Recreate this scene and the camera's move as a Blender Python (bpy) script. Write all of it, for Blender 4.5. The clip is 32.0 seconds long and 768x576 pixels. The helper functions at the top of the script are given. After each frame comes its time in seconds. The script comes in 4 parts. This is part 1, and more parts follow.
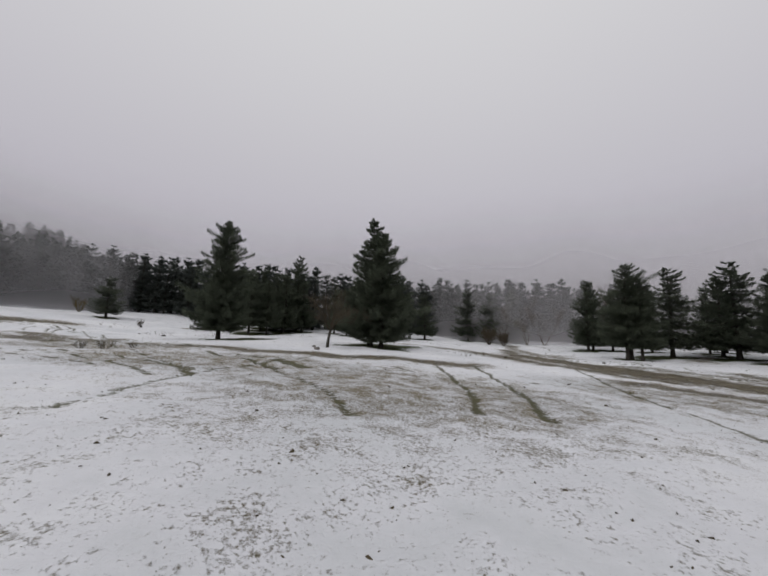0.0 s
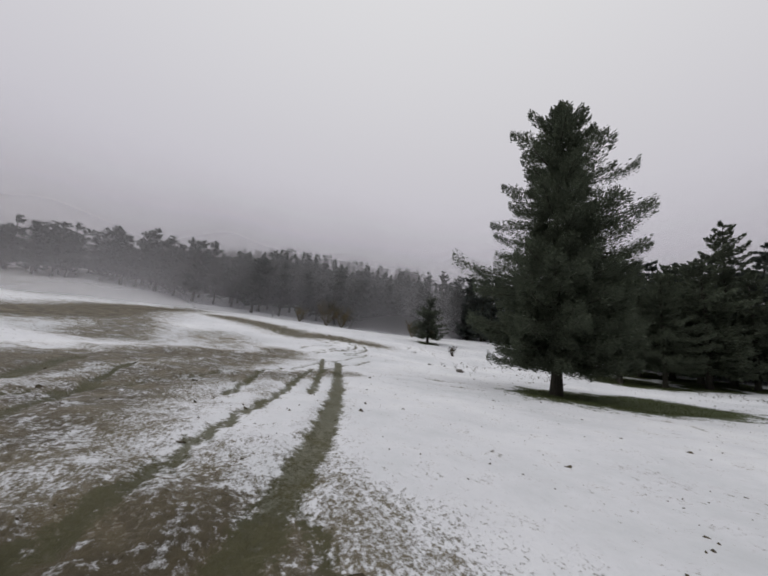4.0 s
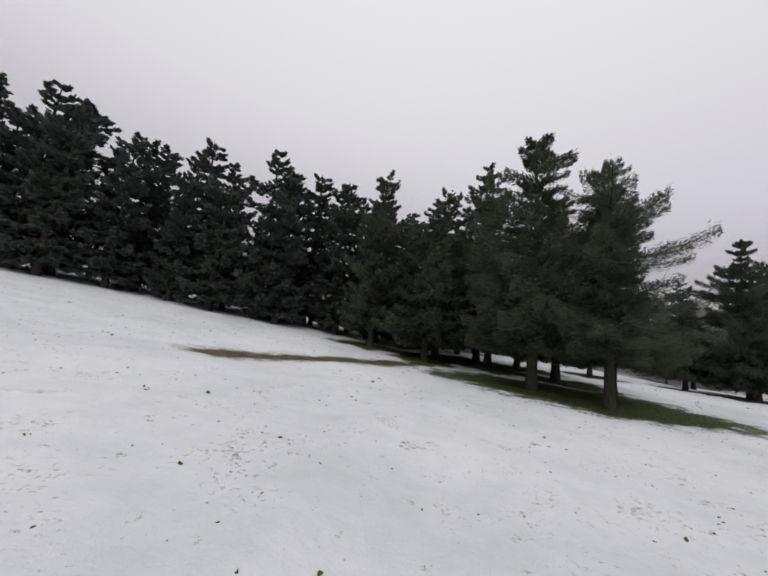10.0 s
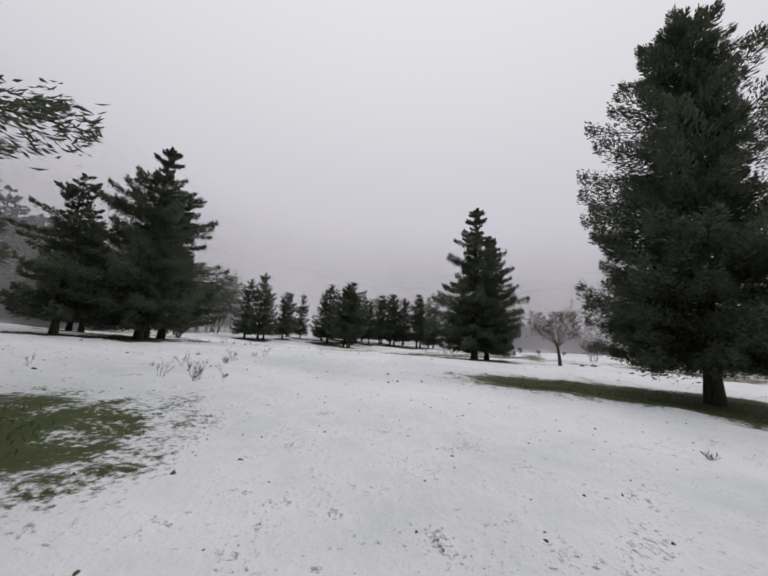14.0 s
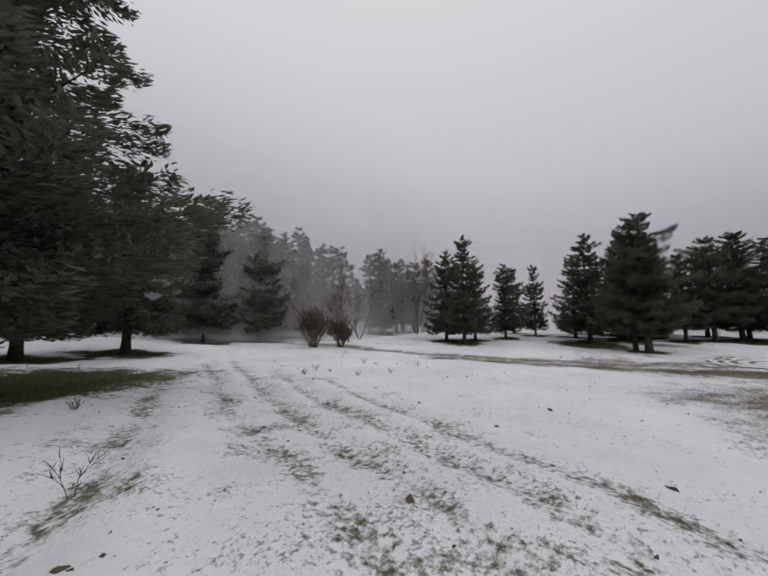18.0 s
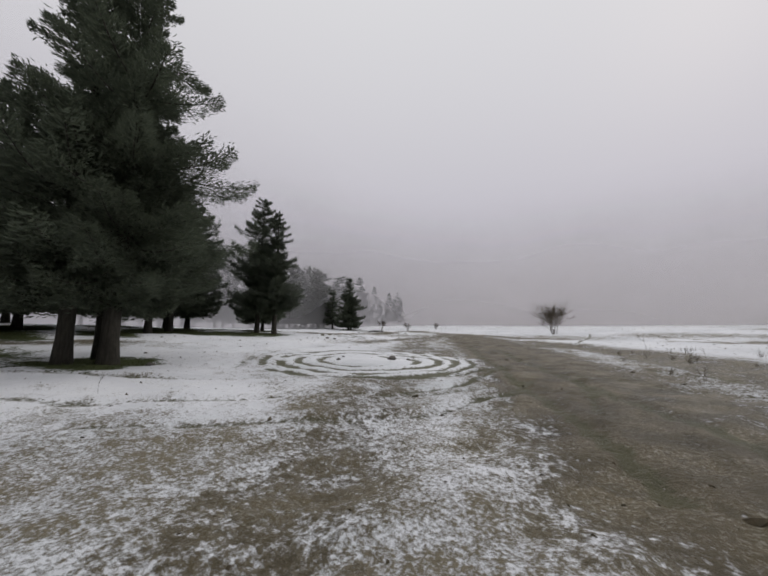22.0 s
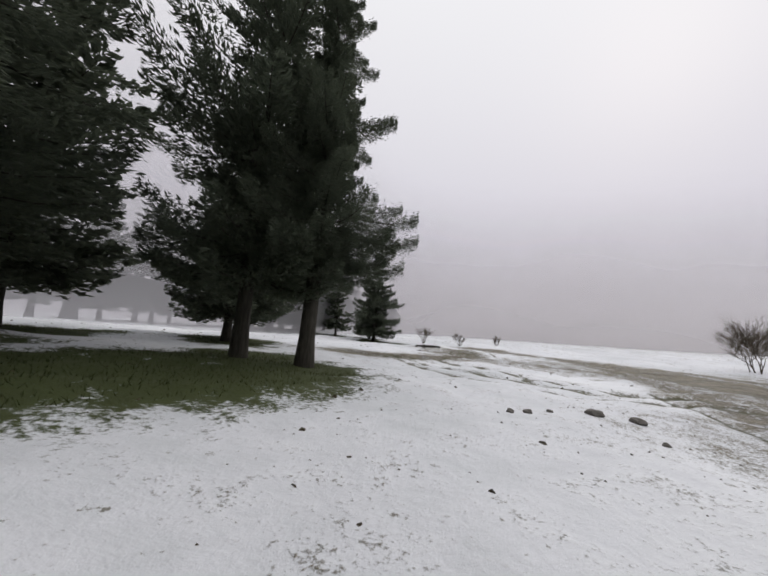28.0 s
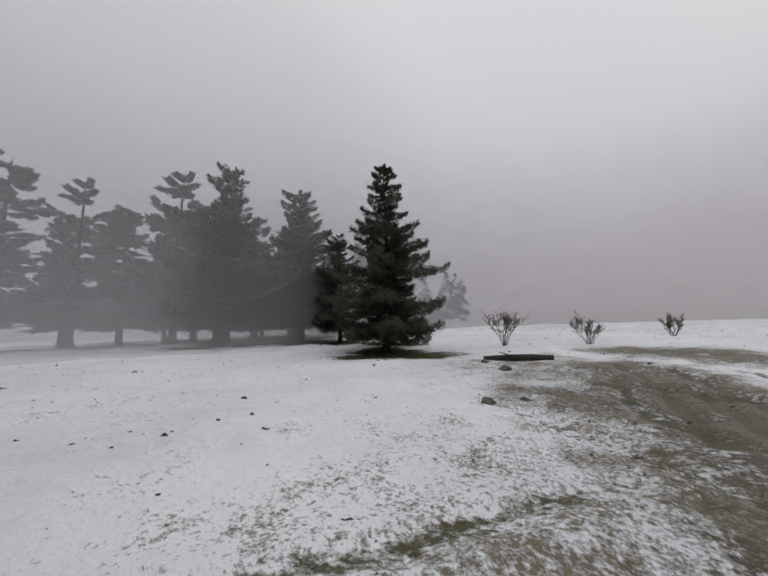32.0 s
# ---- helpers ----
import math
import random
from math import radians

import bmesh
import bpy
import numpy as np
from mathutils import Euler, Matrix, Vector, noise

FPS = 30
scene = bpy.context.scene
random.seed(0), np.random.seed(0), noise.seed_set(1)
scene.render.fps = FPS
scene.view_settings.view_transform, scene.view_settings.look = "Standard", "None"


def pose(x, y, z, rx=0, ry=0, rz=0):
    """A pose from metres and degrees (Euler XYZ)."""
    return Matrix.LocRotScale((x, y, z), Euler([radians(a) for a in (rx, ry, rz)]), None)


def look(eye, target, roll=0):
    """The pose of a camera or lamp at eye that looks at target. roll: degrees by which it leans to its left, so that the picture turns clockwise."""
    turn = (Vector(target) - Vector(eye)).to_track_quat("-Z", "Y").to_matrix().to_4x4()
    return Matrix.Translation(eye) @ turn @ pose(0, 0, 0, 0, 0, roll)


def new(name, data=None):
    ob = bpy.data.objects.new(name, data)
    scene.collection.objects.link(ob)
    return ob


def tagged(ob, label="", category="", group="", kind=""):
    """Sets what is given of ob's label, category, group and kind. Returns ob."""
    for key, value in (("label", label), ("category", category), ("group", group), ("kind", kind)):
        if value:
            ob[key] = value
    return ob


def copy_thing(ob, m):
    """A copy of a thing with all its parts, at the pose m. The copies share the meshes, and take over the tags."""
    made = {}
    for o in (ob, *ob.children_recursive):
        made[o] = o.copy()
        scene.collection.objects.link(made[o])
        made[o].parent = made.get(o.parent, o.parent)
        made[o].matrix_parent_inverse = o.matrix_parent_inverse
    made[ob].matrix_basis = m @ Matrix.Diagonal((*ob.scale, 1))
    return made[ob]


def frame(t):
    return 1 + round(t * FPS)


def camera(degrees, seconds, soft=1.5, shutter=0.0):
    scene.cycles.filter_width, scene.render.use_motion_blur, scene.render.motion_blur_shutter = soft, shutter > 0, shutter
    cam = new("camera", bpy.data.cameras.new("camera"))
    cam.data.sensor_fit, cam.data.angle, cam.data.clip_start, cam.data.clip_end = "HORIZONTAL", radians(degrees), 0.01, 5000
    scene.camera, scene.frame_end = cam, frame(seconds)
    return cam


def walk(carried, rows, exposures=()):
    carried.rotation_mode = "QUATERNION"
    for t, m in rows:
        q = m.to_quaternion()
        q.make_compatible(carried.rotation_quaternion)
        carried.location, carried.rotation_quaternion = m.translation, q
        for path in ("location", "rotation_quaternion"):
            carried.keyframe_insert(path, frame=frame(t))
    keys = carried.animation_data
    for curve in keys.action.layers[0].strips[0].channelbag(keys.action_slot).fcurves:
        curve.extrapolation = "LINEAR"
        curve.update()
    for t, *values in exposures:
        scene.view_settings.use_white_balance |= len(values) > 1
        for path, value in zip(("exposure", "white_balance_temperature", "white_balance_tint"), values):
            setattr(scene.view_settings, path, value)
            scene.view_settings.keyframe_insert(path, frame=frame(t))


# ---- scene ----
cam = camera(99.5, 32.0, soft=1.8)
# A drive over a foggy, half-snowed meadow among firs. Metres, z up.
WALK = [
    (0.0, pose(10.40, 3.38, 2.53, 97.59, -2.06, 15.57)),
    (0.5, pose(8.74, 8.18, 2.32, 98.18, -1.76, 31.49)),
    (1.0, pose(6.86, 12.62, 2.22, 98.29, -0.49, 46.60)),
    (1.5, pose(4.57, 16.59, 2.20, 100.86, -2.93, 60.32)),
    (2.0, pose(1.90, 19.84, 2.21, 96.72, 1.36, 67.35)),
    (2.5, pose(-0.94, 22.69, 2.10, 98.05, 1.26, 72.39)),
    (3.0, pose(-4.27, 24.93, 2.09, 98.57, -0.57, 74.45)),
    (3.5, pose(-7.58, 26.28, 2.11, 99.01, -2.20, 75.70)),
    (4.0, pose(-11.00, 27.14, 2.24, 99.82, -5.96, 70.43)),
    (4.5, pose(-14.46, 28.35, 2.29, 100.13, -4.79, 61.75)),
    (5.0, pose(-18.88, 29.51, 2.22, 100.32, -3.81, 56.80)),
    (5.5, pose(-23.91, 30.48, 2.09, 100.51, -2.84, 56.25)),
    (6.0, pose(-28.88, 31.63, 1.98, 100.70, -1.86, 56.70)),
    (6.5, pose(-33.15, 33.31, 1.93, 100.88, -0.89, 54.74)),
    (7.0, pose(-36.49, 35.63, 2.01, 99.30, -0.88, 50.20)),
    (7.5, pose(-39.60, 38.01, 2.14, 99.97, -1.04, 42.50)),
    (8.0, pose(-42.44, 40.63, 2.31, 98.59, -0.28, 30.55)),
    (8.5, pose(-44.67, 42.91, 2.47, 98.04, 0.75, 19.04)),
    (9.0, pose(-46.47, 45.23, 2.60, 95.78, -5.69, 10.67)),
    (9.5, pose(-47.54, 47.22, 2.66, 97.98, -5.82, 0.21)),
    (10.0, pose(-47.92, 49.04, 2.57, 99.41, -6.19, -10.96)),
    (10.5, pose(-48.22, 50.79, 2.54, 99.08, -0.82, -22.51)),
    (11.0, pose(-47.87, 52.41, 2.53, 96.58, -5.13, -35.04)),
    (11.5, pose(-47.05, 53.51, 2.40, 92.80, -0.06, -48.55)),
    (12.0, pose(-45.88, 54.30, 2.26, 95.67, -3.85, -60.92)),
    (12.5, pose(-44.06, 54.98, 2.24, 98.21, -2.75, -75.72)),
    (13.0, pose(-41.98, 55.36, 2.26, 98.86, -1.16, -88.73)),
    (13.5, pose(-39.42, 55.63, 2.22, 96.75, -2.37, -94.92)),
    (14.0, pose(-36.54, 55.75, 2.23, 98.79, -3.70, -94.87)),
    (14.5, pose(-33.27, 55.72, 2.15, 96.96, -4.04, -92.93)),
    (15.0, pose(-29.83, 55.68, 2.05, 97.63, -2.74, -89.73)),
    (15.5, pose(-26.06, 55.75, 2.00, 95.82, -2.30, -83.72)),
    (16.0, pose(-22.44, 56.02, 2.06, 95.69, -1.69, -75.32)),
    (16.5, pose(-18.96, 56.48, 2.17, 95.56, -1.09, -64.55)),
    (17.0, pose(-15.64, 57.30, 2.29, 95.43, -0.49, -55.81)),
    (17.5, pose(-12.42, 58.68, 2.39, 95.31, 0.11, -53.49)),
    (18.0, pose(-8.69, 60.39, 2.41, 96.57, 0.15, -55.73)),
    (18.5, pose(-5.05, 62.48, 2.33, 96.97, -0.95, -70.07)),
    (19.0, pose(-0.67, 63.73, 2.10, 96.15, -3.76, -89.39)),
    (19.5, pose(3.11, 64.11, 1.80, 96.71, -4.74, -108.78)),
    (20.0, pose(6.55, 64.16, 1.58, 97.33, -1.38, -126.03)),
    (20.5, pose(10.89, 63.78, 1.40, 95.59, -4.05, -135.44)),
    (21.0, pose(14.20, 63.25, 1.22, 95.54, -7.88, -142.68)),
    (21.5, pose(16.40, 62.72, 1.14, 95.54, -4.13, -147.22)),
    (22.0, pose(17.83, 62.00, 1.17, 96.66, -0.96, -149.39)),
    (22.5, pose(18.36, 61.33, 1.15, 99.08, -1.90, -148.88)),
    (23.0, pose(19.01, 60.31, 1.08, 97.48, -1.27, -145.57)),
    (23.5, pose(20.06, 59.12, 1.04, 97.17, -2.90, -137.10)),
    (24.0, pose(21.36, 57.79, 1.00, 98.11, -1.48, -123.58)),
    (24.5, pose(23.00, 56.53, 0.99, 99.31, -0.31, -110.59)),
    (25.0, pose(25.16, 55.25, 1.11, 98.99, -0.55, -98.64)),
    (25.5, pose(27.50, 53.70, 1.28, 98.67, -0.79, -90.36)),
    (26.0, pose(29.89, 52.27, 1.43, 98.35, -1.03, -90.34)),
    (26.5, pose(32.19, 51.28, 1.51, 98.03, -1.27, -103.18)),
    (27.0, pose(34.38, 50.55, 1.44, 96.69, -3.64, -122.02)),
    (27.5, pose(36.26, 49.24, 1.35, 97.55, -4.02, -139.71)),
    (28.0, pose(37.88, 47.62, 1.28, 97.78, -4.55, -157.68)),
    (28.5, pose(39.15, 45.82, 1.22, 97.18, -4.98, -173.96)),
    (29.0, pose(40.06, 43.32, 1.45, 98.66, -5.26, 171.47)),
    (29.5, pose(40.72, 41.54, 1.71, 98.09, -6.52, 162.69)),
    (30.0, pose(40.99, 39.26, 1.79, 96.47, -4.87, 164.58)),
    (30.5, pose(41.14, 36.68, 1.66, 97.26, -3.93, 175.12)),
    (31.0, pose(41.37, 33.78, 1.51, 97.38, -2.14, -169.41)),
    (31.5, pose(41.86, 31.61, 1.41, 97.61, -1.71, -156.27)),
    (32.0, pose(42.79, 29.26, 1.47, 96.76, 0.87, -144.08)),
]
walk(cam, WALK, [(0.0, -0.3), (4.0, -0.2), (8.0, -0.15), (10.0, 0.0), (13.0, 0.0), (15.0, -0.15), (18.0, -0.25), (22.0, -0.2), (24.0, -0.15), (26.0, 0.25), (27.0, 0.3), (28.0, 0.1), (29.0, 0.0), (30.0, -0.2), (32.0, -0.25)])

# ---- sky, daylight and mist ----
SUN_TURN, SUN_RISE = radians(200), radians(38)
world = bpy.data.worlds.new("overcast_sky")
scene.world = world
world.use_nodes = True
wn, wl = world.node_tree.nodes, world.node_tree.links
wn.clear()
w_sky = wn.new("ShaderNodeTexSky")
w_sky.sky_type = "NISHITA"
w_sky.sun_disc = False
w_sky.sun_elevation, w_sky.sun_rotation = SUN_RISE, SUN_TURN
w_bg = wn.new("ShaderNodeBackground")
w_bg.inputs["Strength"].default_value = 0.06
w_cloud = wn.new("ShaderNodeBackground")
w_dir = wn.new("ShaderNodeTexCoord")
w_split = wn.new("ShaderNodeSeparateXYZ")
w_ramp = wn.new("ShaderNodeValToRGB")
for w_el, (w_at, w_col) in zip([w_ramp.color_ramp.elements[0], w_ramp.color_ramp.elements[1], w_ramp.color_ramp.elements.new(0.5)],
                               ((0.0, (0.436, 0.412, 0.450, 1)), (1.0, (0.60, 0.60, 0.665, 1)), (0.3, (0.652, 0.625, 0.684, 1)))):
    w_el.position, w_el.color = w_at, w_col
wl.new(w_dir.outputs["Generated"], w_split.inputs[0])
wl.new(w_split.outputs[2], w_ramp.inputs[0])
wl.new(w_ramp.outputs[0], w_cloud.inputs["Color"])
w_cloud.inputs["Strength"].default_value = 1.0
w_add = wn.new("ShaderNodeMixShader")
w_add.inputs[0].default_value = 0.9
w_out = wn.new("ShaderNodeOutputWorld")
wl.new(w_sky.outputs[0], w_bg.inputs["Color"])
wl.new(w_bg.outputs[0], w_add.inputs[1])
wl.new(w_cloud.outputs[0], w_add.inputs[2])
wl.new(w_add.outputs[0], w_out.inputs["Surface"])

sun = new("sun", bpy.data.lights.new("sun", "SUN"))
sun.data.energy, sun.data.angle, sun.data.color = 0.6, radians(40), (1.0, 0.97, 0.93)
sun.matrix_basis = look((0, 0, 60), (60 * math.sin(SUN_TURN) / math.tan(SUN_RISE) * -1, -60 * math.cos(SUN_TURN) / math.tan(SUN_RISE), 0))

# ---- materials ----
def material(name, rough=0.8, metal=0.0):
    m = bpy.data.materials.new(name)
    m.use_nodes = True
    b = m.node_tree.nodes["Principled BSDF"]
    b.inputs["Roughness"].default_value, b.inputs["Metallic"].default_value = rough, metal
    b.inputs["Specular IOR Level"].default_value = 0.25
    return m, m.node_tree.nodes, m.node_tree.links, b


def noise_node(n, l, scale, detail=4.0, rough=0.6, vec=None):
    t = n.new("ShaderNodeTexNoise")
    t.inputs["Scale"].default_value, t.inputs["Detail"].default_value, t.inputs["Roughness"].default_value = scale, detail, rough
    if vec is not None:
        l.new(vec, t.inputs["Vector"])
    return t


def ramp(n, l, src, stops):
    r = n.new("ShaderNodeValToRGB")
    e = r.color_ramp.elements
    while len(e) < len(stops):
        e.new(0.5)
    for el, (p, c) in zip(e, stops):
        el.position, el.color = p, (*c, 1) if len(c) == 3 else c
    l.new(src, r.inputs[0])
    return r


def mix(n, l, fac, a, b, mode="MIX"):
    x = n.new("ShaderNodeMix")
    x.data_type, x.blend_type = "RGBA", mode
    for sock, v in ((x.inputs[0], fac), (x.inputs[6], a), (x.inputs[7], b)):
        if isinstance(v, (int, float)):
            sock.default_value = v
        elif isinstance(v, tuple):
            sock.default_value = (*v, 1)
        else:
            l.new(v, sock)
    return x.outputs[2]


def calc(n, l, op, a, b=None, clamp=False):
    x = n.new("ShaderNodeMath")
    x.operation, x.use_clamp = op, clamp
    for sock, v in zip(x.inputs, (a, b)):
        if v is None:
            continue
        if isinstance(v, (int, float)):
            sock.default_value = v
        else:
            l.new(v, sock)
    return x.outputs[0]


def bump(n, l, b, height, dist, strength=0.6):
    x = n.new("ShaderNodeBump")
    x.inputs["Strength"].default_value, x.inputs["Distance"].default_value = strength, dist
    l.new(height, x.inputs["Height"])
    l.new(x.outputs[0], b.inputs["Normal"])


def foliage(name, dark, light, fine=1.0):
    m, n, l, b = material(name, 0.75)
    geo = n.new("ShaderNodeNewGeometry")
    info = n.new("ShaderNodeObjectInfo")
    co = n.new("ShaderNodeTexCoord")
    big = noise_node(n, l, 0.55 * fine, 2, 0.5, co.outputs["Object"])
    r = ramp(n, l, geo.outputs["Random Per Island"], [(0.0, dark), (0.75, tuple((a + c) / 2 for a, c in zip(dark, light))), (1.0, light)])
    c = mix(n, l, calc(n, l, "MULTIPLY", big.outputs[0], 0.7), r.outputs[0], light)
    c = mix(n, l, calc(n, l, "MULTIPLY", info.outputs["Random"], 0.25), c, dark)
    l.new(c, b.inputs["Base Color"])
    # needles let a little light through
    thin_ = n.new("ShaderNodeBsdfTranslucent")
    l.new(c, thin_.inputs["Color"])
    both = n.new("ShaderNodeMixShader")
    both.inputs[0].default_value = 0.42
    l.new(b.outputs[0], both.inputs[1])
    l.new(thin_.outputs[0], both.inputs[2])
    l.new(both.outputs[0], n["Material Output"].inputs["Surface"])
    return m


def bark(name, dark, light, fine=1.0):
    m, n, l, b = material(name, 0.9)
    co = n.new("ShaderNodeTexCoord")
    mp = n.new("ShaderNodeMapping")
    mp.inputs["Scale"].default_value = (9 * fine, 9 * fine, 1.6 * fine)
    l.new(co.outputs["Object"], mp.inputs[0])
    t = noise_node(n, l, 1.6, 6, 0.65, mp.outputs[0])
    s = noise_node(n, l, 0.6 * fine, 2, 0.5, co.outputs["Object"])
    r = ramp(n, l, t.outputs[0], [(0.3, dark), (0.75, light)])
    l.new(mix(n, l, calc(n, l, "MULTIPLY", s.outputs[0], 0.5), r.outputs[0], (0.05, 0.055, 0.035)), b.inputs["Base Color"])
    bump(n, l, b, t.outputs[0], 0.03, 0.8)
    return m


FIR = foliage("fir_needles", (0.080, 0.098, 0.074), (0.140, 0.160, 0.110), 13.0)
FIR_FAR = foliage("forest_needles", (0.072, 0.088, 0.080), (0.124, 0.140, 0.120), 13.0)
BARK = bark("fir_bark", (0.026, 0.022, 0.020), (0.085, 0.073, 0.064))
TRUNK = bark("trunk_bark", (0.022, 0.019, 0.017), (0.098, 0.084, 0.072), 13.0)
TWIG = bark("bare_twigs", (0.060, 0.045, 0.032), (0.150, 0.115, 0.080))
OCHRE = bark("ochre_twigs", (0.100, 0.080, 0.035), (0.230, 0.180, 0.085))
WEED = bark("dry_weed", (0.055, 0.042, 0.030), (0.160, 0.125, 0.080))


def ground_material():
    m, n, l, b = material("meadow_ground", 0.75)
    co = n.new("ShaderNodeTexCoord").outputs["Object"]
    mud = n.new("ShaderNodeAttribute")
    mud.attribute_name = "mud"
    grass = n.new("ShaderNodeAttribute")
    grass.attribute_name = "grass"
    slush = n.new("ShaderNodeAttribute")
    slush.attribute_name = "slush"
    rut = n.new("ShaderNodeAttribute")
    rut.attribute_name = "rut"
    fine = noise_node(n, l, 11.0, 8, 0.72, co)
    mid = noise_node(n, l, 1.3, 6, 0.65, co)
    wide = noise_node(n, l, 0.16, 3, 0.55, co)
    grain = noise_node(n, l, 42.0, 3, 0.6, co)
    # snow, with a little grit
    thaw = ramp(n, l, calc(n, l, "ADD", calc(n, l, "MULTIPLY", wide.outputs[0], 0.6), calc(n, l, "MULTIPLY", mid.outputs[0], 0.4)), [(0.36, (0.66, 0.68, 0.70)), (0.5, (0.78, 0.79, 0.82)), (0.62, (0.86, 0.87, 0.89))])
    snow = thaw.outputs[0]
    grit = ramp(n, l, fine.outputs[0], [(0.60, (0, 0, 0)), (0.72, (1, 1, 1))])
    snow = mix(n, l, calc(n, l, "MULTIPLY", grit.outputs[0], 0.22), snow, (0.42, 0.40, 0.34))
    # blades and clods standing out of the thin snow
    clod_ = noise_node(n, l, 4.2, 6, 0.78, co)
    area_ = noise_node(n, l, 0.09, 2, 0.5, co)
    k_clod = calc(n, l, "MULTIPLY", ramp(n, l, clod_.outputs[0], [(0.635, (0, 0, 0)), (0.675, (1, 1, 1))]).outputs[0], ramp(n, l, area_.outputs[0], [(0.40, (0.1, 0.1, 0.1)), (0.58, (1, 1, 1))]).outputs[0])
    snow = mix(n, l, calc(n, l, "MULTIPLY", k_clod, 0.8), snow, (0.115, 0.098, 0.055))
    # mud and worn turf
    blotch_ = ramp(n, l, mid.outputs[0], [(0.36, (0, 0, 0)), (0.64, (1, 1, 1))])
    dirt = mix(n, l, blotch_.outputs[0], (0.080, 0.064, 0.034), (0.250, 0.204, 0.118))
    dirt = mix(n, l, calc(n, l, "MULTIPLY", grain.outputs[0], 0.5), dirt, (0.055, 0.048, 0.028))
    turf = mix(n, l, fine.outputs[0], (0.030, 0.046, 0.014), (0.095, 0.118, 0.042))
    turf = mix(n, l, calc(n, l, "MULTIPLY", mid.outputs[0], 0.5), turf, (0.070, 0.068, 0.030))
    olive = mix(n, l, mid.outputs[0], (0.120, 0.096, 0.040), (0.290, 0.235, 0.122))
    olive = mix(n, l, calc(n, l, "MULTIPLY", grain.outputs[0], 0.55), olive, (0.060, 0.050, 0.024))

    def mask(attr, spread, sharp, blotch):
        v = calc(n, l, "ADD", attr, calc(n, l, "MULTIPLY", calc(n, l, "SUBTRACT", fine.outputs[0], 0.5), spread))
        v = calc(n, l, "ADD", v, calc(n, l, "MULTIPLY", calc(n, l, "SUBTRACT", mid.outputs[0], 0.5), blotch))
        return calc(n, l, "MULTIPLY", calc(n, l, "SUBTRACT", v, 0.5 - 0.5 / sharp), sharp, True)

    tuft = noise_node(n, l, 27.0, 4, 0.7, co)
    k_slush = mask(calc(n, l, "ADD", calc(n, l, "MULTIPLY", slush.outputs["Fac"], 0.86), calc(n, l, "MULTIPLY", calc(n, l, "SUBTRACT", tuft.outputs[0], 0.5), 1.9)), 1.5, 2.6, 1.6)
    k_mud = mask(mud.outputs["Fac"], 1.7, 4.0, 1.1)
    k_rut = mask(rut.outputs["Fac"], 1.5, 3.5, 0.9)
    worn = mix(n, l, mid.outputs[0], (0.044, 0.048, 0.017), (0.134, 0.124, 0.056))
    k_grass = mask(grass.outputs["Fac"], 1.6, 4.0, 1.5)
    c = mix(n, l, calc(n, l, "MULTIPLY", k_slush, 0.9), snow, olive)
    c = mix(n, l, k_grass, c, turf)
    c = mix(n, l, k_mud, c, dirt)
    # crumbs of dirty snow left on the mud, and darker wet streaks
    crumb = calc(n, l, "MULTIPLY", ramp(n, l, tuft.outputs[0], [(0.53, (0, 0, 0)), (0.60, (1, 1, 1))]).outputs[0], ramp(n, l, mid.outputs[0], [(0.46, (0, 0, 0)), (0.58, (1, 1, 1))]).outputs[0])
    c = mix(n, l, calc(n, l, "MULTIPLY", calc(n, l, "MULTIPLY", crumb, k_mud), 0.7), c, (0.52, 0.50, 0.43))
    streak = noise_node(n, l, 2.6, 5, 0.7, co)
    soak = ramp(n, l, streak.outputs[0], [(0.50, (0, 0, 0)), (0.60, (1, 1, 1))])
    c = mix(n, l, calc(n, l, "MULTIPLY", calc(n, l, "MULTIPLY", soak.outputs[0], k_mud), 0.55), c, (0.062, 0.050, 0.030))
    c = mix(n, l, calc(n, l, "MULTIPLY", k_rut, 0.9), c, worn)
    l.new(c, b.inputs["Base Color"])
    wet = calc(n, l, "SUBTRACT", 0.85, calc(n, l, "MULTIPLY", k_mud, 0.4))
    l.new(wet, b.inputs["Roughness"])
    rough_ = calc(n, l, "ADD", 0.35, calc(n, l, "ADD", calc(n, l, "MULTIPLY", k_slush, 0.9), calc(n, l, "MULTIPLY", k_mud, 0.9)))
    h = calc(n, l, "ADD", calc(n, l, "MULTIPLY", fine.outputs[0], rough_), calc(n, l, "MULTIPLY", mid.outputs[0], 0.8))
    bump(n, l, b, h, 0.09, 0.65)
    return m


GROUND = ground_material()


# ---- ground ----
SWELLS = []


def swells(x, *rows):
    """Low swells of the meadow along one meridian: y and height."""
    SWELLS.extend((x, y, a) for y, a in rows)


swells(-88, (34, 0.33), (78, 0.59), (100, 0.86))
swells(-66, (34, 0.80), (56, -0.53), (100, 1.12))
swells(-44, (12, -0.81), (34, -0.84), (56, -1.35), (78, -0.71), (100, 0.30))
swells(-22, (12, -0.13), (34, -0.84))
swells(0, (12, -0.34), (56, 0.22), (78, -0.35), (100, -0.28))
swells(22, (-10, 0.21), (12, -0.59), (34, -0.32), (56, -1.34), (78, -0.86))
swells(44, (-10, 0.45), (12, -0.58), (56, 0.24), (78, 0.28), (100, 0.43))
swells(66, (-10, 0.57), (56, 0.41), (78, 0.23))


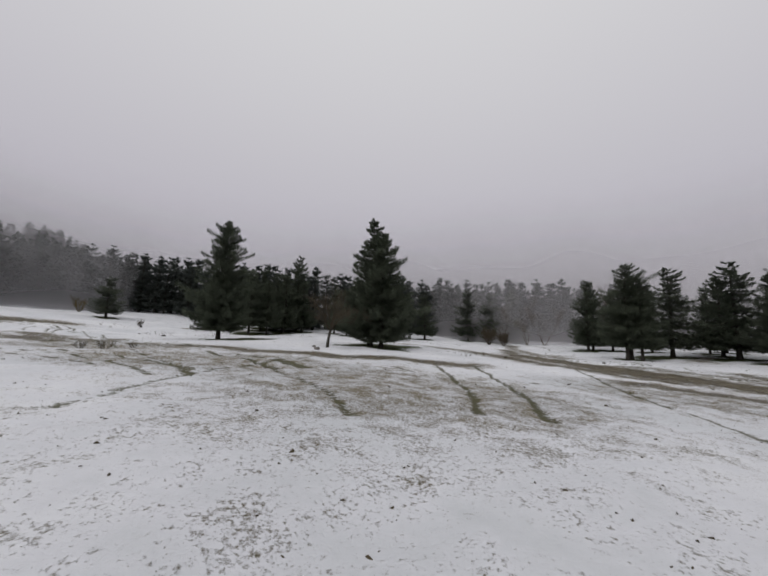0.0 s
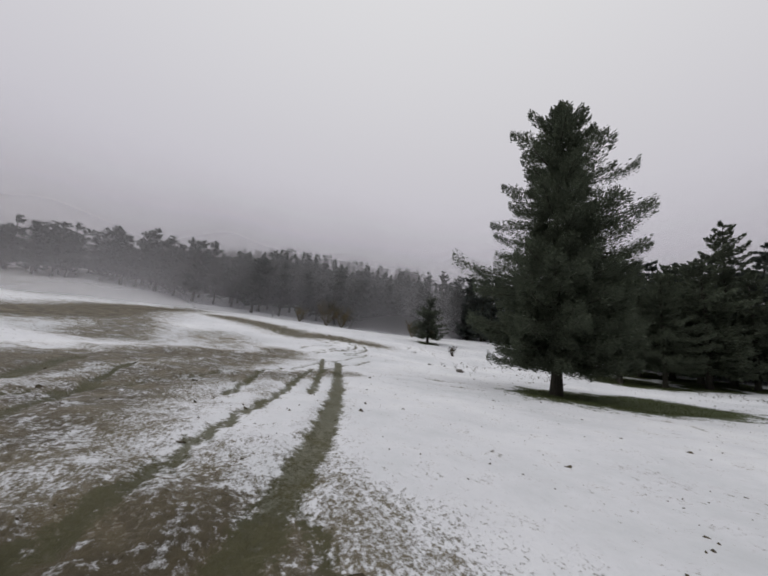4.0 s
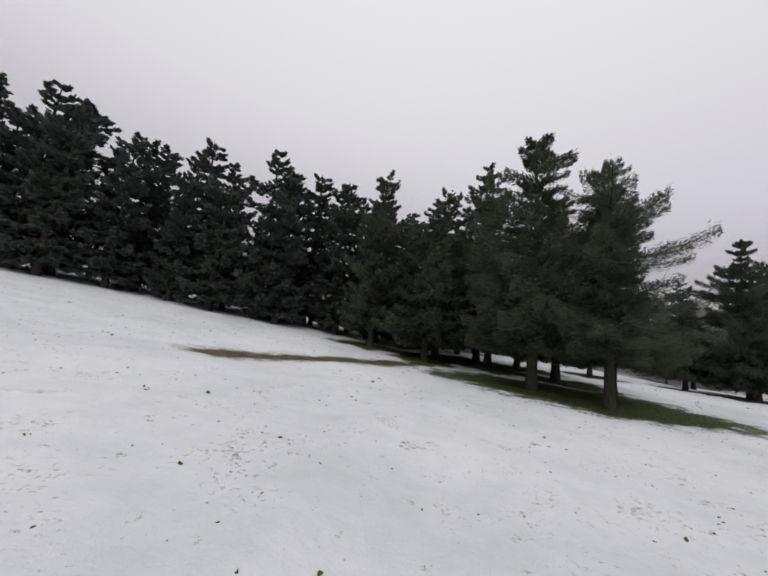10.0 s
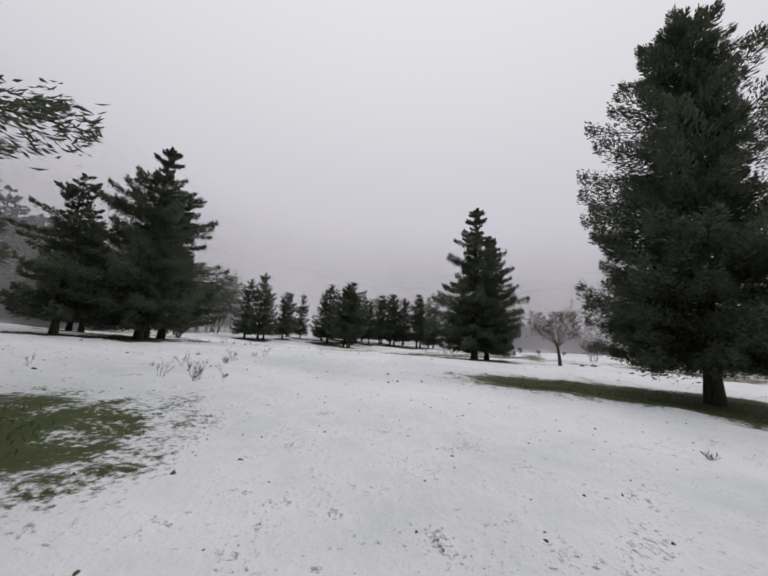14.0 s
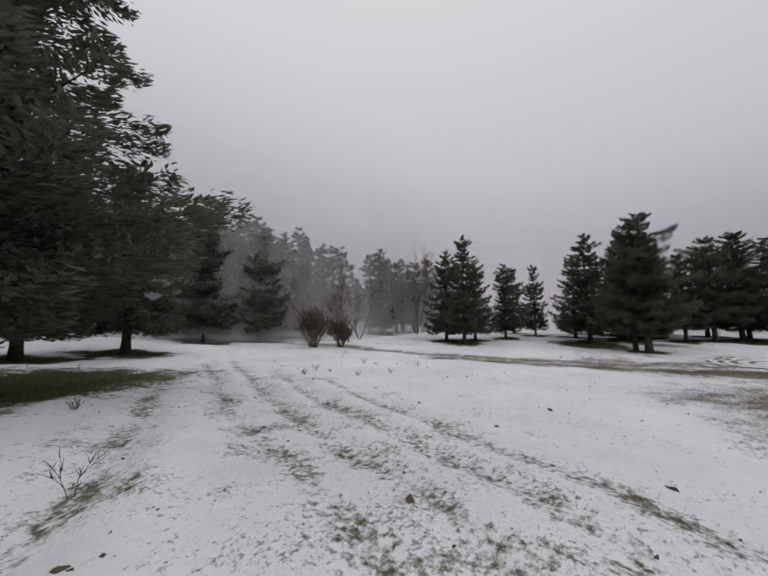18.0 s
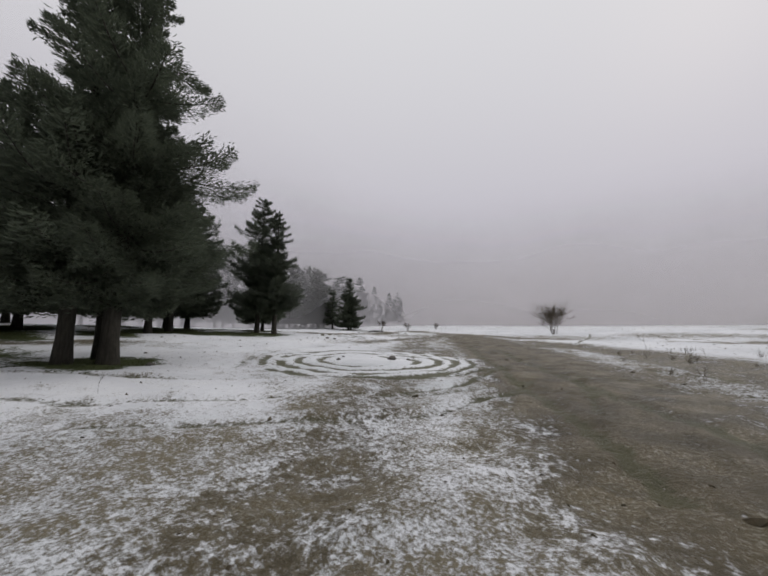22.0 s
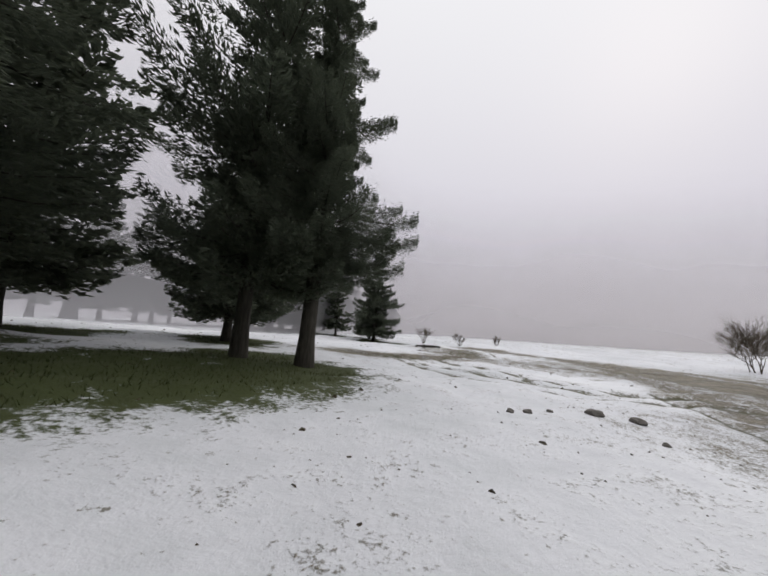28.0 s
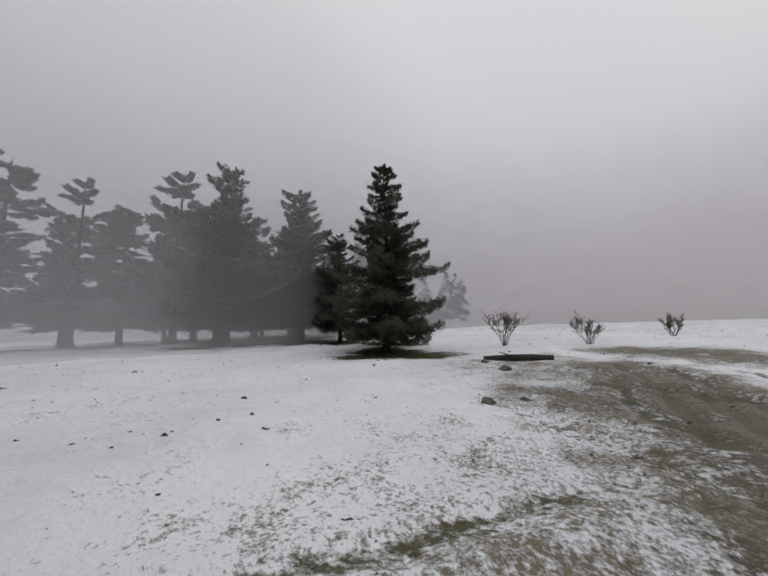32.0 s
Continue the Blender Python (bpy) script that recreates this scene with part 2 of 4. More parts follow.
def height(x, y):
    """Ground height of the meadow and the wooded slopes round it."""
    u, v = np.clip(x, -115, 95), np.clip(y, -30, 115)
    z = 2.136 + -0.02837 * u + -0.00210 * (v - 40)
    for cx, cy, a in SWELLS:
        z = z + a * np.exp(-((u - cx) ** 2 + (v - cy) ** 2) / (2 * 20.0 ** 2))
    # slope under the forest, the western hillside and the rising distance
    z = z + 0.06 * np.clip(y - 86 - 0.12 * (x + 60), 0, 70)
    west = np.maximum(0, -90 - x)
    z = z + 0.30 * np.minimum(west, 75) * np.clip((125 - y) / 40, 0, 1) * np.clip((y + 90) / 80, 0, 1)
    e = np.maximum(0, np.hypot(x - 10, y - 40) - 150)
    return z + 9 * (1 - np.exp(-((e / 220.0) ** 2)))


GRID = {}


def surface(x, y):
    """Height of the built ground sheet, ruts and lumps included."""
    gx, gy, z = GRID["x"], GRID["y"], GRID["z"]
    x, y = np.asarray(x, float), np.asarray(y, float)
    i = np.clip(np.searchsorted(gx, x) - 1, 0, len(gx) - 2)
    j = np.clip(np.searchsorted(gy, y) - 1, 0, len(gy) - 2)
    u, v = (x - gx[i]) / (gx[i + 1] - gx[i]), (y - gy[j]) / (gy[j + 1] - gy[j])
    return z[j, i] * (1 - u) * (1 - v) + z[j, i + 1] * u * (1 - v) + z[j + 1, i] * (1 - u) * v + z[j + 1, i + 1] * u * v


def at(x, y, dz=0.0):
    return (x, y, float(surface(x, y)) + dz)


def raw_mesh(name, verts, faces, mat, smooth=False):
    """A mesh from arrays: verts (n, 3), faces (m, 3 or 4)."""
    me = bpy.data.meshes.new(name)
    nv, (nf, k) = len(verts), faces.shape
    me.vertices.add(nv)
    me.vertices.foreach_set("co", np.ascontiguousarray(verts, dtype=np.float32).ravel())
    me.loops.add(nf * k)
    me.loops.foreach_set("vertex_index", np.ascontiguousarray(faces, dtype=np.int32).ravel())
    me.polygons.add(nf)
    me.polygons.foreach_set("loop_start", np.arange(0, nf * k, k, dtype=np.int32))
    me.polygons.foreach_set("use_smooth", np.full(nf, smooth))
    me.update(calc_edges=True)
    me.materials.append(mat)
    return me


def near_line(x, y, pts):
    """Distance to a polyline, and the place along it in metres."""
    best = np.full(x.shape, 1e9)
    for (ax, ay), (bx, by) in zip(pts, pts[1:]):
        dx, dy = bx - ax, by - ay
        f = np.clip(((x - ax) * dx + (y - ay) * dy) / (dx * dx + dy * dy), 0, 1)
        best = np.minimum(best, np.hypot(x - ax - f * dx, y - ay - f * dy))
    return best


def arc(cx, cy, r, a0, a1, n=18, flat=1.0):
    return [(cx + r * math.cos(a0 + (a1 - a0) * i / n), cy + flat * r * math.sin(a0 + (a1 - a0) * i / n)) for i in range(n + 1)]


def curve(pts, n=8):
    """A smooth line through the points."""
    p = [Vector((*q, 0)) for q in pts]
    p = [2 * p[0] - p[1]] + p + [2 * p[-1] - p[-2]]
    out = []
    for a, b, c, d in zip(p, p[1:], p[2:], p[3:]):
        for i in range(n):
            t = i / n
            out.append(0.5 * ((2 * b) + (c - a) * t + (2 * a - 5 * b + 4 * c - d) * t * t + (3 * b - a - 3 * c + d) * t ** 3))
    out.append(p[-2])
    return [(q.x, q.y) for q in out]


BANDS, RUTS = [], []


def band(pts, half, k):
    """A muddy band: line, half width, strength."""
    BANDS.append((curve(pts), half, k))


def rut(pts, k, half=0.15):
    """One wheel rut: line, strength, half width."""
    RUTS.append((curve(pts), half, k, 0.25))


band([(-13.5, 26.4), (-9.6, 25.6), (-5.6, 24.8), (-0.6, 25.5), (2.9, 27.1), (7.6, 28.1), (9.5, 27.9)], 1.2, 0.75)
band([(-38.0, 28.6), (-34.1, 27.6), (-27.7, 25.4), (-20.5, 24.3), (-15.5, 24.0), (-11.7, 23.5), (-9.8, 22.8)], 1.15, 0.58)
band([(-33.8, 27.6), (-32.1, 25.0), (-28.5, 23.2), (-25.0, 21.6), (-21.4, 21.3)], 1.4, 0.66)
band([(-84.0, 11.0), (-62.0, 9.5), (-49.0, 10.5), (-35.0, 7.0), (-20.0, 4.5), (-8.0, 1.0)], 3.6, 0.85)
band([(-49.5, 14.5), (-40.0, 17.0), (-33.5, 18.6)], 1.6, 0.6)
band([(-68.0, 20.0), (-62.2, 25.9), (-57.0, 30.0)], 2.2, 0.74)
band([(-27.5, 30.6), (-24.6, 28.0), (-22.9, 26.3), (-22.2, 24.8)], 0.7, 0.55)
band([(-54.4, 30.3), (-56.2, 33.0), (-56.5, 36.7), (-55.6, 39.1), (-55.1, 40.8)], 2.0, 0.72)
band([(16.4, 89.3), (18.4, 84.3), (17.7, 77.3), (18.2, 72.7), (18.8, 68.6), (19.4, 64.2), (19.9, 60.3), (22.1, 55.0), (25.0, 47.7), (29.7, 35.8), (33.3, 18.2)], 0.8, 0.5)
band([(15.6, 71.0), (16.3, 67.0), (16.4, 63.5), (15.8, 60.0)], 1.0, 0.7)
band([(25.7, 42.9), (14.7, 50.2), (7.3, 54.8), (4.2, 56.5)], 1.4, 0.5)
band([(30.8, 21.4), (23.8, 38.8), (20.3, 47.1), (18.2, 52.7), (17.1, 55.8), (16.5, 57.6)], 1.5, 0.85)
band([(24.9, 34.4), (18.6, 35.6), (13.6, 44.5), (11.3, 50.4), (10.7, 53.5)], 1.3, 0.72)
band([(31.3, 18.1), (24.3, 30.9), (20.1, 42.4), (18.3, 48.1), (17.1, 51.3), (16.4, 53.7)], 1.7, 0.8)
band([(12.5, 52.0), (14.3, 46.8), (17.0, 37.5), (22.2, 28.8)], 1.0, 0.72)
band([(43.3, 12.5), (37.6, 14.0), (33.3, 19.5), (32.0, 29.3), (32.2, 36.3), (32.7, 40.0)], 0.8, 0.62)
band([(43.1, 18.1), (41.6, 22.1), (41.2, 25.8), (42.2, 28.6), (43.2, 30.1), (44.4, 31.2), (45.1, 32.6), (45.3, 33.2)], 0.9, 0.72)
band([(41.7, 12.6), (37.0, 14.6), (33.1, 16.9), (28.0, 19.3), (23.1, 22.2), (19.0, 24.9)], 1.1, 0.7)
band([(40.4, 24.9), (37.3, 25.1), (34.1, 26.0), (31.4, 27.9), (29.9, 30.6)], 0.6, 0.5)
band([(43.7, 22.1), (42.3, 22.7), (41.6, 25.1), (41.9, 27.7)], 0.8, 0.6)
band([(43.0, 16.7), (41.7, 19.3), (41.2, 21.9), (40.9, 23.7)], 0.8, 0.7)
band([(-51.5, 61.6), (-50.2, 63.2), (-48.2, 64.9), (-45.4, 67.0), (-42.5, 69.1)], 0.55, 0.95)
band([(42.4, 61.6), (39.5, 57.8), (38.4, 55.8), (38.1, 54.5)], 0.8, 0.6)
rut([(-6.9, 21.5), (-0.6, 17.7), (2.0, 16.2)], 0.90, 0.24)
rut([(-4.0, 21.2), (0.2, 18.7), (2.7, 17.2)], 0.90, 0.24)
rut([(-0.1, 19.4), (2.1, 18.0), (3.1, 17.4)], 0.90, 0.24)
rut([(2.0, 18.7), (3.3, 18.5), (4.2, 18.2)], 0.80)
rut([(-5.3, 21.7), (0.8, 20.5), (3.7, 21.9), (6.2, 21.0), (7.8, 19.4)], 0.75)
rut([(-10.7, 10.5), (-7.9, 12.1), (-4.9, 12.3), (-2.2, 11.7)], 0.80)
rut([(-16.1, 13.3), (-7.5, 13.7), (-4.4, 13.2), (-1.1, 12.1), (0.8, 11.3)], 0.80)
rut([(-10.5, 14.7), (-5.1, 14.8), (-1.7, 14.0), (0.4, 12.8), (1.6, 12.0)], 0.85)
rut([(-43.2, 36.8), (-12.0, 19.4), (-2.5, 14.7), (0.7, 13.0)], 0.70)
rut([(2.0, 24.5), (5.1, 25.1), (8.8, 24.3)], 0.60)
rut([(7.7, 26.7), (10.0, 16.6), (10.5, 11.3)], 0.85)
rut([(10.2, 28.8), (11.8, 17.4), (12.1, 12.0)], 0.85)
rut([(18.1, 33.1), (16.8, 18.3), (16.5, 11.7)], 0.75)
rut([(-1.4, 18.6), (5.5, 13.0), (8.0, 9.9)], 0.70)
rut([(-0.4, 24.6), (1.3, 12.5), (3.4, 7.3)], 0.70)
rut([(4.5, 18.0), (10.7, 19.6), (21.3, 22.1)], 0.60)
rut([(-24.5, 21.5), (-14.8, 22.7), (-11.3, 23.0), (-9.8, 23.1)], 0.95, 0.24)
rut([(-23.8, 23.2), (-13.8, 24.2), (-10.1, 24.6)], 0.90)
rut([(-34.1, 32.1), (-19.1, 28.9), (-13.2, 27.0), (-10.1, 25.9)], 1.00, 0.24)
rut([(-28.9, 29.6), (-19.0, 27.3), (-12.4, 25.4), (-9.9, 24.5)], 0.90)
rut([(-9.3, 20.7), (-10.8, 20.9), (-13.0, 21.6), (-15.7, 22.5)], 0.75)
rut([(-14.1, 27.8), (-11.2, 27.6), (-9.6, 27.5)], 0.60)
rut([(-36.1, 31.3), (-28.3, 30.0), (-22.5, 28.9), (-21.1, 28.6)], 1.00)
rut([(-37.1, 35.3), (-31.2, 31.6), (-27.6, 29.9)], 0.80)
rut([(-29.8, 30.9), (-28.7, 36.5), (-24.9, 40.3), (-20.3, 42.2), (-16.0, 42.5)], 0.45)
rut([(-27.7, 30.6), (-26.6, 35.3), (-23.4, 38.6), (-19.4, 40.2), (-16.2, 40.0)], 0.45)
rut([(-25.8, 27.2), (-22.2, 26.8), (-19.8, 26.4)], 0.90)
rut([(-41.6, 34.1), (-42.6, 34.8), (-43.8, 35.9), (-45.6, 37.1), (-47.5, 38.1), (-50.1, 38.6), (-52.0, 38.4)], 0.90)
rut([(-43.4, 33.6), (-44.6, 34.6), (-46.2, 35.8), (-48.5, 37.0), (-50.3, 37.4), (-51.7, 36.9)], 0.90)
rut([(-44.6, 33.2), (-45.7, 34.2), (-47.5, 35.7), (-49.8, 36.6)], 0.70)
rut([(-41.2, 34.3), (-41.6, 34.8), (-42.7, 35.7)], 0.80)
rut([(-44.9, 38.0), (-43.6, 39.3), (-42.3, 40.7), (-40.8, 42.2), (-38.9, 44.4), (-35.5, 46.5)], 0.25)
rut([(-43.6, 37.0), (-42.4, 38.1), (-41.2, 39.2), (-40.1, 40.4), (-39.0, 41.9), (-37.1, 43.6)], 0.25)
rut([(-39.1, 31.1), (-41.0, 32.0), (-44.0, 34.5), (-46.1, 36.8), (-48.6, 38.3), (-51.7, 38.9)], 0.80)
rut([(-39.7, 30.8), (-42.2, 32.0), (-46.1, 34.7), (-48.4, 36.8), (-51.0, 37.6)], 0.70)
rut([(-42.2, 29.9), (-45.5, 31.6), (-49.1, 34.6)], 0.60)
rut([(-4.5, 70.8), (-7.0, 65.8), (-8.3, 63.5), (-8.9, 62.7)], 0.42, 0.26)
rut([(-0.6, 76.0), (-4.8, 66.8), (-6.0, 63.5), (-7.1, 61.1)], 0.42, 0.26)
rut([(0.8, 76.0), (-4.3, 65.6), (-5.8, 61.8), (-7.1, 60.0)], 0.42, 0.26)
rut([(-0.3, 71.5), (-3.7, 64.4), (-5.3, 61.0), (-6.3, 59.4), (-7.2, 58.6)], 0.42, 0.26)
rut([(-0.1, 69.1), (-3.3, 63.0), (-4.8, 60.1), (-6.4, 58.2)], 0.42, 0.26)
rut([(10.0, 51.2), (11.5, 53.9), (6.1, 55.9), (-0.1, 56.1), (-3.0, 55.5)], 0.70)
rut([(2.8, 53.6), (4.8, 54.6), (2.6, 55.5), (-0.9, 55.2)], 0.60)
rut([(18.1, 46.6), (11.1, 51.3), (7.8, 52.7), (6.2, 53.1)], 0.80)
rut([(19.1, 49.2), (10.0, 54.2), (5.0, 57.0)], 0.70)
rut([(28.3, 54.8), (31.8, 48.8), (30.4, 41.6)], 0.60)
rut([(20.1, 95.1), (24.2, 87.5), (25.2, 80.5), (24.4, 73.8)], 0.70)
rut([(34.1, 64.7), (31.4, 60.6), (27.9, 57.3), (24.9, 54.7), (22.4, 51.8), (20.6, 49.3)], 0.50)
rut([(31.5, 64.5), (28.4, 61.0), (25.0, 58.5), (22.7, 56.4), (20.6, 54.2), (19.5, 52.1)], 0.50)
rut([(24.4, 60.2), (22.2, 58.4), (20.4, 56.6), (19.2, 53.7)], 0.50)
rut([(25.1, 37.6), (18.7, 53.6), (17.1, 57.9)], 0.90)
rut([(22.6, 39.5), (17.3, 52.8), (15.8, 56.8)], 0.90)
rut([(19.1, 51.3), (19.3, 53.7), (19.8, 54.9)], 0.90)
rut([(20.4, 50.3), (20.7, 53.1), (21.5, 54.8)], 0.80)
rut([(24.1, 54.3), (21.9, 52.7), (20.7, 50.3), (19.5, 48.0)], 0.70)
rut([(17.8, 51.1), (17.6, 53.8), (17.5, 55.0)], 0.70)
rut([(41.9, 27.6), (42.0, 29.6), (40.8, 31.8), (39.4, 33.1), (37.5, 33.9), (35.5, 34.2), (33.5, 34.0), (30.5, 33.2)], 1.0, 0.2)
rut([(44.2, 30.2), (43.7, 31.2), (42.4, 32.8), (41.0, 34.2), (39.0, 35.2), (35.3, 35.6), (32.5, 35.2), (29.7, 34.9), (24.0, 35.0)], 1.0, 0.2)
rut([(44.6, 30.8), (44.0, 31.9), (43.0, 33.2), (41.0, 35.5), (38.6, 36.8), (36.8, 36.9), (34.3, 35.8), (31.7, 34.3)], 0.8, 0.18)
rut([(42.9, 33.5), (40.9, 34.6), (38.2, 34.8), (34.3, 35.6)], 0.60)
rut([(42.9, 31.2), (40.3, 32.5), (37.3, 32.6), (33.8, 34.1)], 0.60)
rut([(42.0, 26.3), (38.2, 26.2), (33.6, 28.8)], 0.50)
rut([(33.6, 33.1), (33.6, 38.0), (33.7, 41.0)], 0.70)
rut([(43.0, 19.6), (42.6, 22.7), (41.8, 23.7), (41.0, 25.4), (41.9, 29.0), (42.4, 30.7)], 0.90)
rut([(41.7, 20.2), (41.1, 24.1)], 0.80)
rut([(43.0, 31.0), (43.1, 30.1), (42.7, 29.0)], 0.80)
rut([(46.8, 32.1), (46.1, 30.4), (44.3, 27.9), (42.9, 25.6)], 0.60)
rut([(39.6, 23.4), (36.1, 24.4), (30.6, 25.8), (27.9, 29.5)], 0.50)
rut([(36.8, 20.0), (30.9, 21.2), (26.4, 24.9), (24.2, 27.7)], 0.50)
rut([(40.5, 27.6), (37.1, 26.9), (33.3, 28.6), (31.6, 31.6)], 0.40)
rut([(43.0, 16.7), (42.4, 19.3), (42.1, 21.8), (42.0, 23.9)], 1.00)
rut([(41.8, 17.2), (41.3, 19.8), (40.7, 22.0), (40.5, 23.2)], 1.00)
rut([(40.6, 16.5), (39.8, 18.8), (39.5, 20.5)], 0.80)
rut([(42.6, 15.4), (40.2, 14.4), (37.7, 15.1)], 0.60)
rut([(46.2, 30.4), (42.9, 30.5), (40.5, 30.4), (38.0, 32.6), (37.4, 35.5)], 0.70)
rut([(43.4, 20.6), (37.3, 21.1), (31.0, 24.8), (26.7, 31.2)], 0.60)
rut([(44.7, 23.2), (39.3, 27.3), (35.4, 29.4), (30.4, 32.1)], 0.50)
# circles driven into the snow
RINGS = ((25.7, 49.9, (2.1, 3.0, 3.7, 4.4)), (-56, 33, (3, 4.2, 5.2)))
for cx, cy, rs in RINGS:
    for i, r in enumerate(rs):
        RUTS.append((arc(cx, cy, r, 0.4 * i, 0.4 * i + 6.0, 28), 0.16, 1.0 + 0.1 * (i % 3), 0.08))
PATCHES, GRASS, TREES = [], [], []


def slush_patch(x, y, ra, rb, turn, k):
    PATCHES.append((x, y, ra, rb, turn, k))


def turf(x, y, ra, rb, turn):
    """Bare turf beside the firs."""
    GRASS.append((x, y, ra, rb, turn))


def fir(x, y, tall, kind, spread=1.0, turn=0.0, worn=0.19):
    """One fir; worn: bare turf round its foot, as a share of its height."""
    TREES.append((x, y, tall, kind, spread, turn, worn))


slush_patch(-2, 17, 10, 7, 0.3, 0.63)
slush_patch(8, 15, 8, 8, 0.3, 0.62)
slush_patch(-13, 19, 9, 5.5, 0.5, 0.63)
slush_patch(-26, 24.8, 7.5, 4.0, 0.1, 0.58)
slush_patch(-41, 23.5, 9, 4, 0.2, 0.58)
slush_patch(-57, 31, 7, 5, 0.3, 0.66)
slush_patch(8, 54, 8, 4, -0.6, 0.62)
slush_patch(0, 56.8, 6, 2, 0, 0.6)
slush_patch(16, 51, 7, 4, -1.0, 0.6)
slush_patch(21, 60, 6, 3, 0.3, 0.6)
slush_patch(20.5, 56.3, 4, 1.6, -0.4, 0.5)
slush_patch(16, 47, 3, 7, 0.3, 0.62)
slush_patch(27, 53, 6, 2.5, -0.5, 0.45)
slush_patch(46, 33, 4, 3, 0.3, 0.7)
slush_patch(41, 27, 4, 5, 0, 0.62)
slush_patch(34, 24, 9, 7, 0.6, 0.56)
slush_patch(33, 40, 4, 4, 0.3, 0.4)
slush_patch(25, 35, 7, 8, 0.3, 0.6)
slush_patch(44, 18, 4, 4, 0, 0.56)
slush_patch(38, 54, 4, 3, 0.5, 0.4)
slush_patch(-5, 25, 10, 2.5, 0.1, 0.55)
slush_patch(21, 21, 9, 7, 0, 0.57)
turf(-22.8, 44.9, 6.0, 3.4, -1.74)
turf(-1.8, 46.0, 6.5, 3.2, 0.9)
turf(-36.0, 63.8, 6.8, 3.8, -0.67)
turf(-34, 62.3, 4.6, 3.2, -0.8)
turf(-8.5, 72.5, 6, 3, 0.2)
turf(45.5, 47.5, 5.2, 3, -2.04)
turf(44.2, 42.5, 4.4, 3.2, -1.8)
turf(37, 62.5, 3, 5, -0.74)
turf(50.5, 17.8, 2.8, 1.4, -2.5)
turf(-14.5, 69.5, 3.5, 1.8, 0.5)
# the tall old fir, the pair in the middle of the meadow
fir(-24.8, 42.0, 17.4, "column", 0.9, 3.2)
fir(-2.5, 43.2, 16.8, "lone", 1.08, 0.5)
fir(-0.4, 41.0, 14.2, "lone", 1.0, 2.0)
# the grove before the forest
fir(-35.2, 61.7, 11.6, "hero", 0.98, 0.3)
fir(-32.6, 64.1, 11.6, "grove", 1.0, 1.4)
fir(-37.2, 64.3, 14.0, "grove", 1.05, 3.6)
fir(-31.8, 69.4, 13.6, "mid", 1.15, 4.0)
fir(-34.6, 73.6, 14.5, "mid", 1.1, 5.0)
fir(-40.3, 72.4, 12.0, "mid", 1.15, 5.6)
fir(-38.4, 75.4, 15.0, "mid", 1.05, 0.9)
fir(-30.8, 75.5, 13.0, "mid", 1.1, 2.9)
fir(-33.6, 77.6, 19.6, "mid", 0.85, 3.0)
fir(-43.7, 77.0, 16.0, "mid", 0.88, 2.4)
# firs along the northern edge
fir(-14.6, 69.4, 13.2, "lone", 0.98, 3.1)
fir(-17.4, 72.0, 9.2, "mid", 1.1, 2.8)
fir(-10.8, 71.2, 10.6, "grove", 0.95, 1.9)
fir(-8.6, 71.4, 12.4, "old", 1.2, 5.3)
fir(-22.5, 76.5, 10.5, "mid", 1.1, 3.4)
fir(-6.0, 80.5, 10.5, "mid", 1.1, 0.2)
fir(-1.5, 83.0, 11.5, "mid", 1.1, 4.4)
fir(33.2, 78.6, 12.6, "mid", 1.0, 2.1)
fir(31.4, 75.4, 13.9, "mid", 0.95, 1.0)
fir(35.5, 75.4, 11.8, "mid", 0.95, 2.9)
fir(40.6, 72.6, 11.0, "mid", 0.95, 0.6)
fir(47.3, 69.7, 11.4, "mid", 0.8, 4.2)
fir(45.8, 64.2, 12.2, "mid", 1.0, 5.2)
fir(37.0, 92.0, 15.0, "mid", 0.85, 0.2)
fir(14.0, 93.0, 13.0, "mid", 1.05, 1.3)
fir(8.6, 94.5, 14.0, "mid", 1.1, 4.8)
fir(20.0, 97.0, 14.5, "mid", 1.0, 2.7)
fir(52.0, 74.0, 12.0, "mid", 1.0, 3.7)
# the three stems by the driven circle
fir(31.0, 57.3, 13.7, "hero", 1.05, 3.6, 0.1)
fir(31.8, 58.2, 13.0, "grove", 0.95, 0.4, 0.1)
fir(32.6, 57.0, 12.0, "grove", 0.9, 2.2, 0.1)
fir(38.6, 62.2, 13.6, "mid", 1.15, 1.2)
fir(44.2, 58.5, 13.4, "mid", 1.2, 1.1)
fir(48.3, 57.6, 11.6, "mid", 1.15, 2.0)
fir(53.0, 58.7, 12.8, "mid", 1.15, 3.0)
fir(57.6, 58.8, 14.0, "mid", 1.1, 0.5)
fir(50.5, 55.6, 12.6, "mid", 1.1, 2.2)
fir(55.6, 62.0, 13.4, "mid", 1.15, 5.5)
fir(62.5, 54.0, 14.0, "mid", 1.1, 4.1)
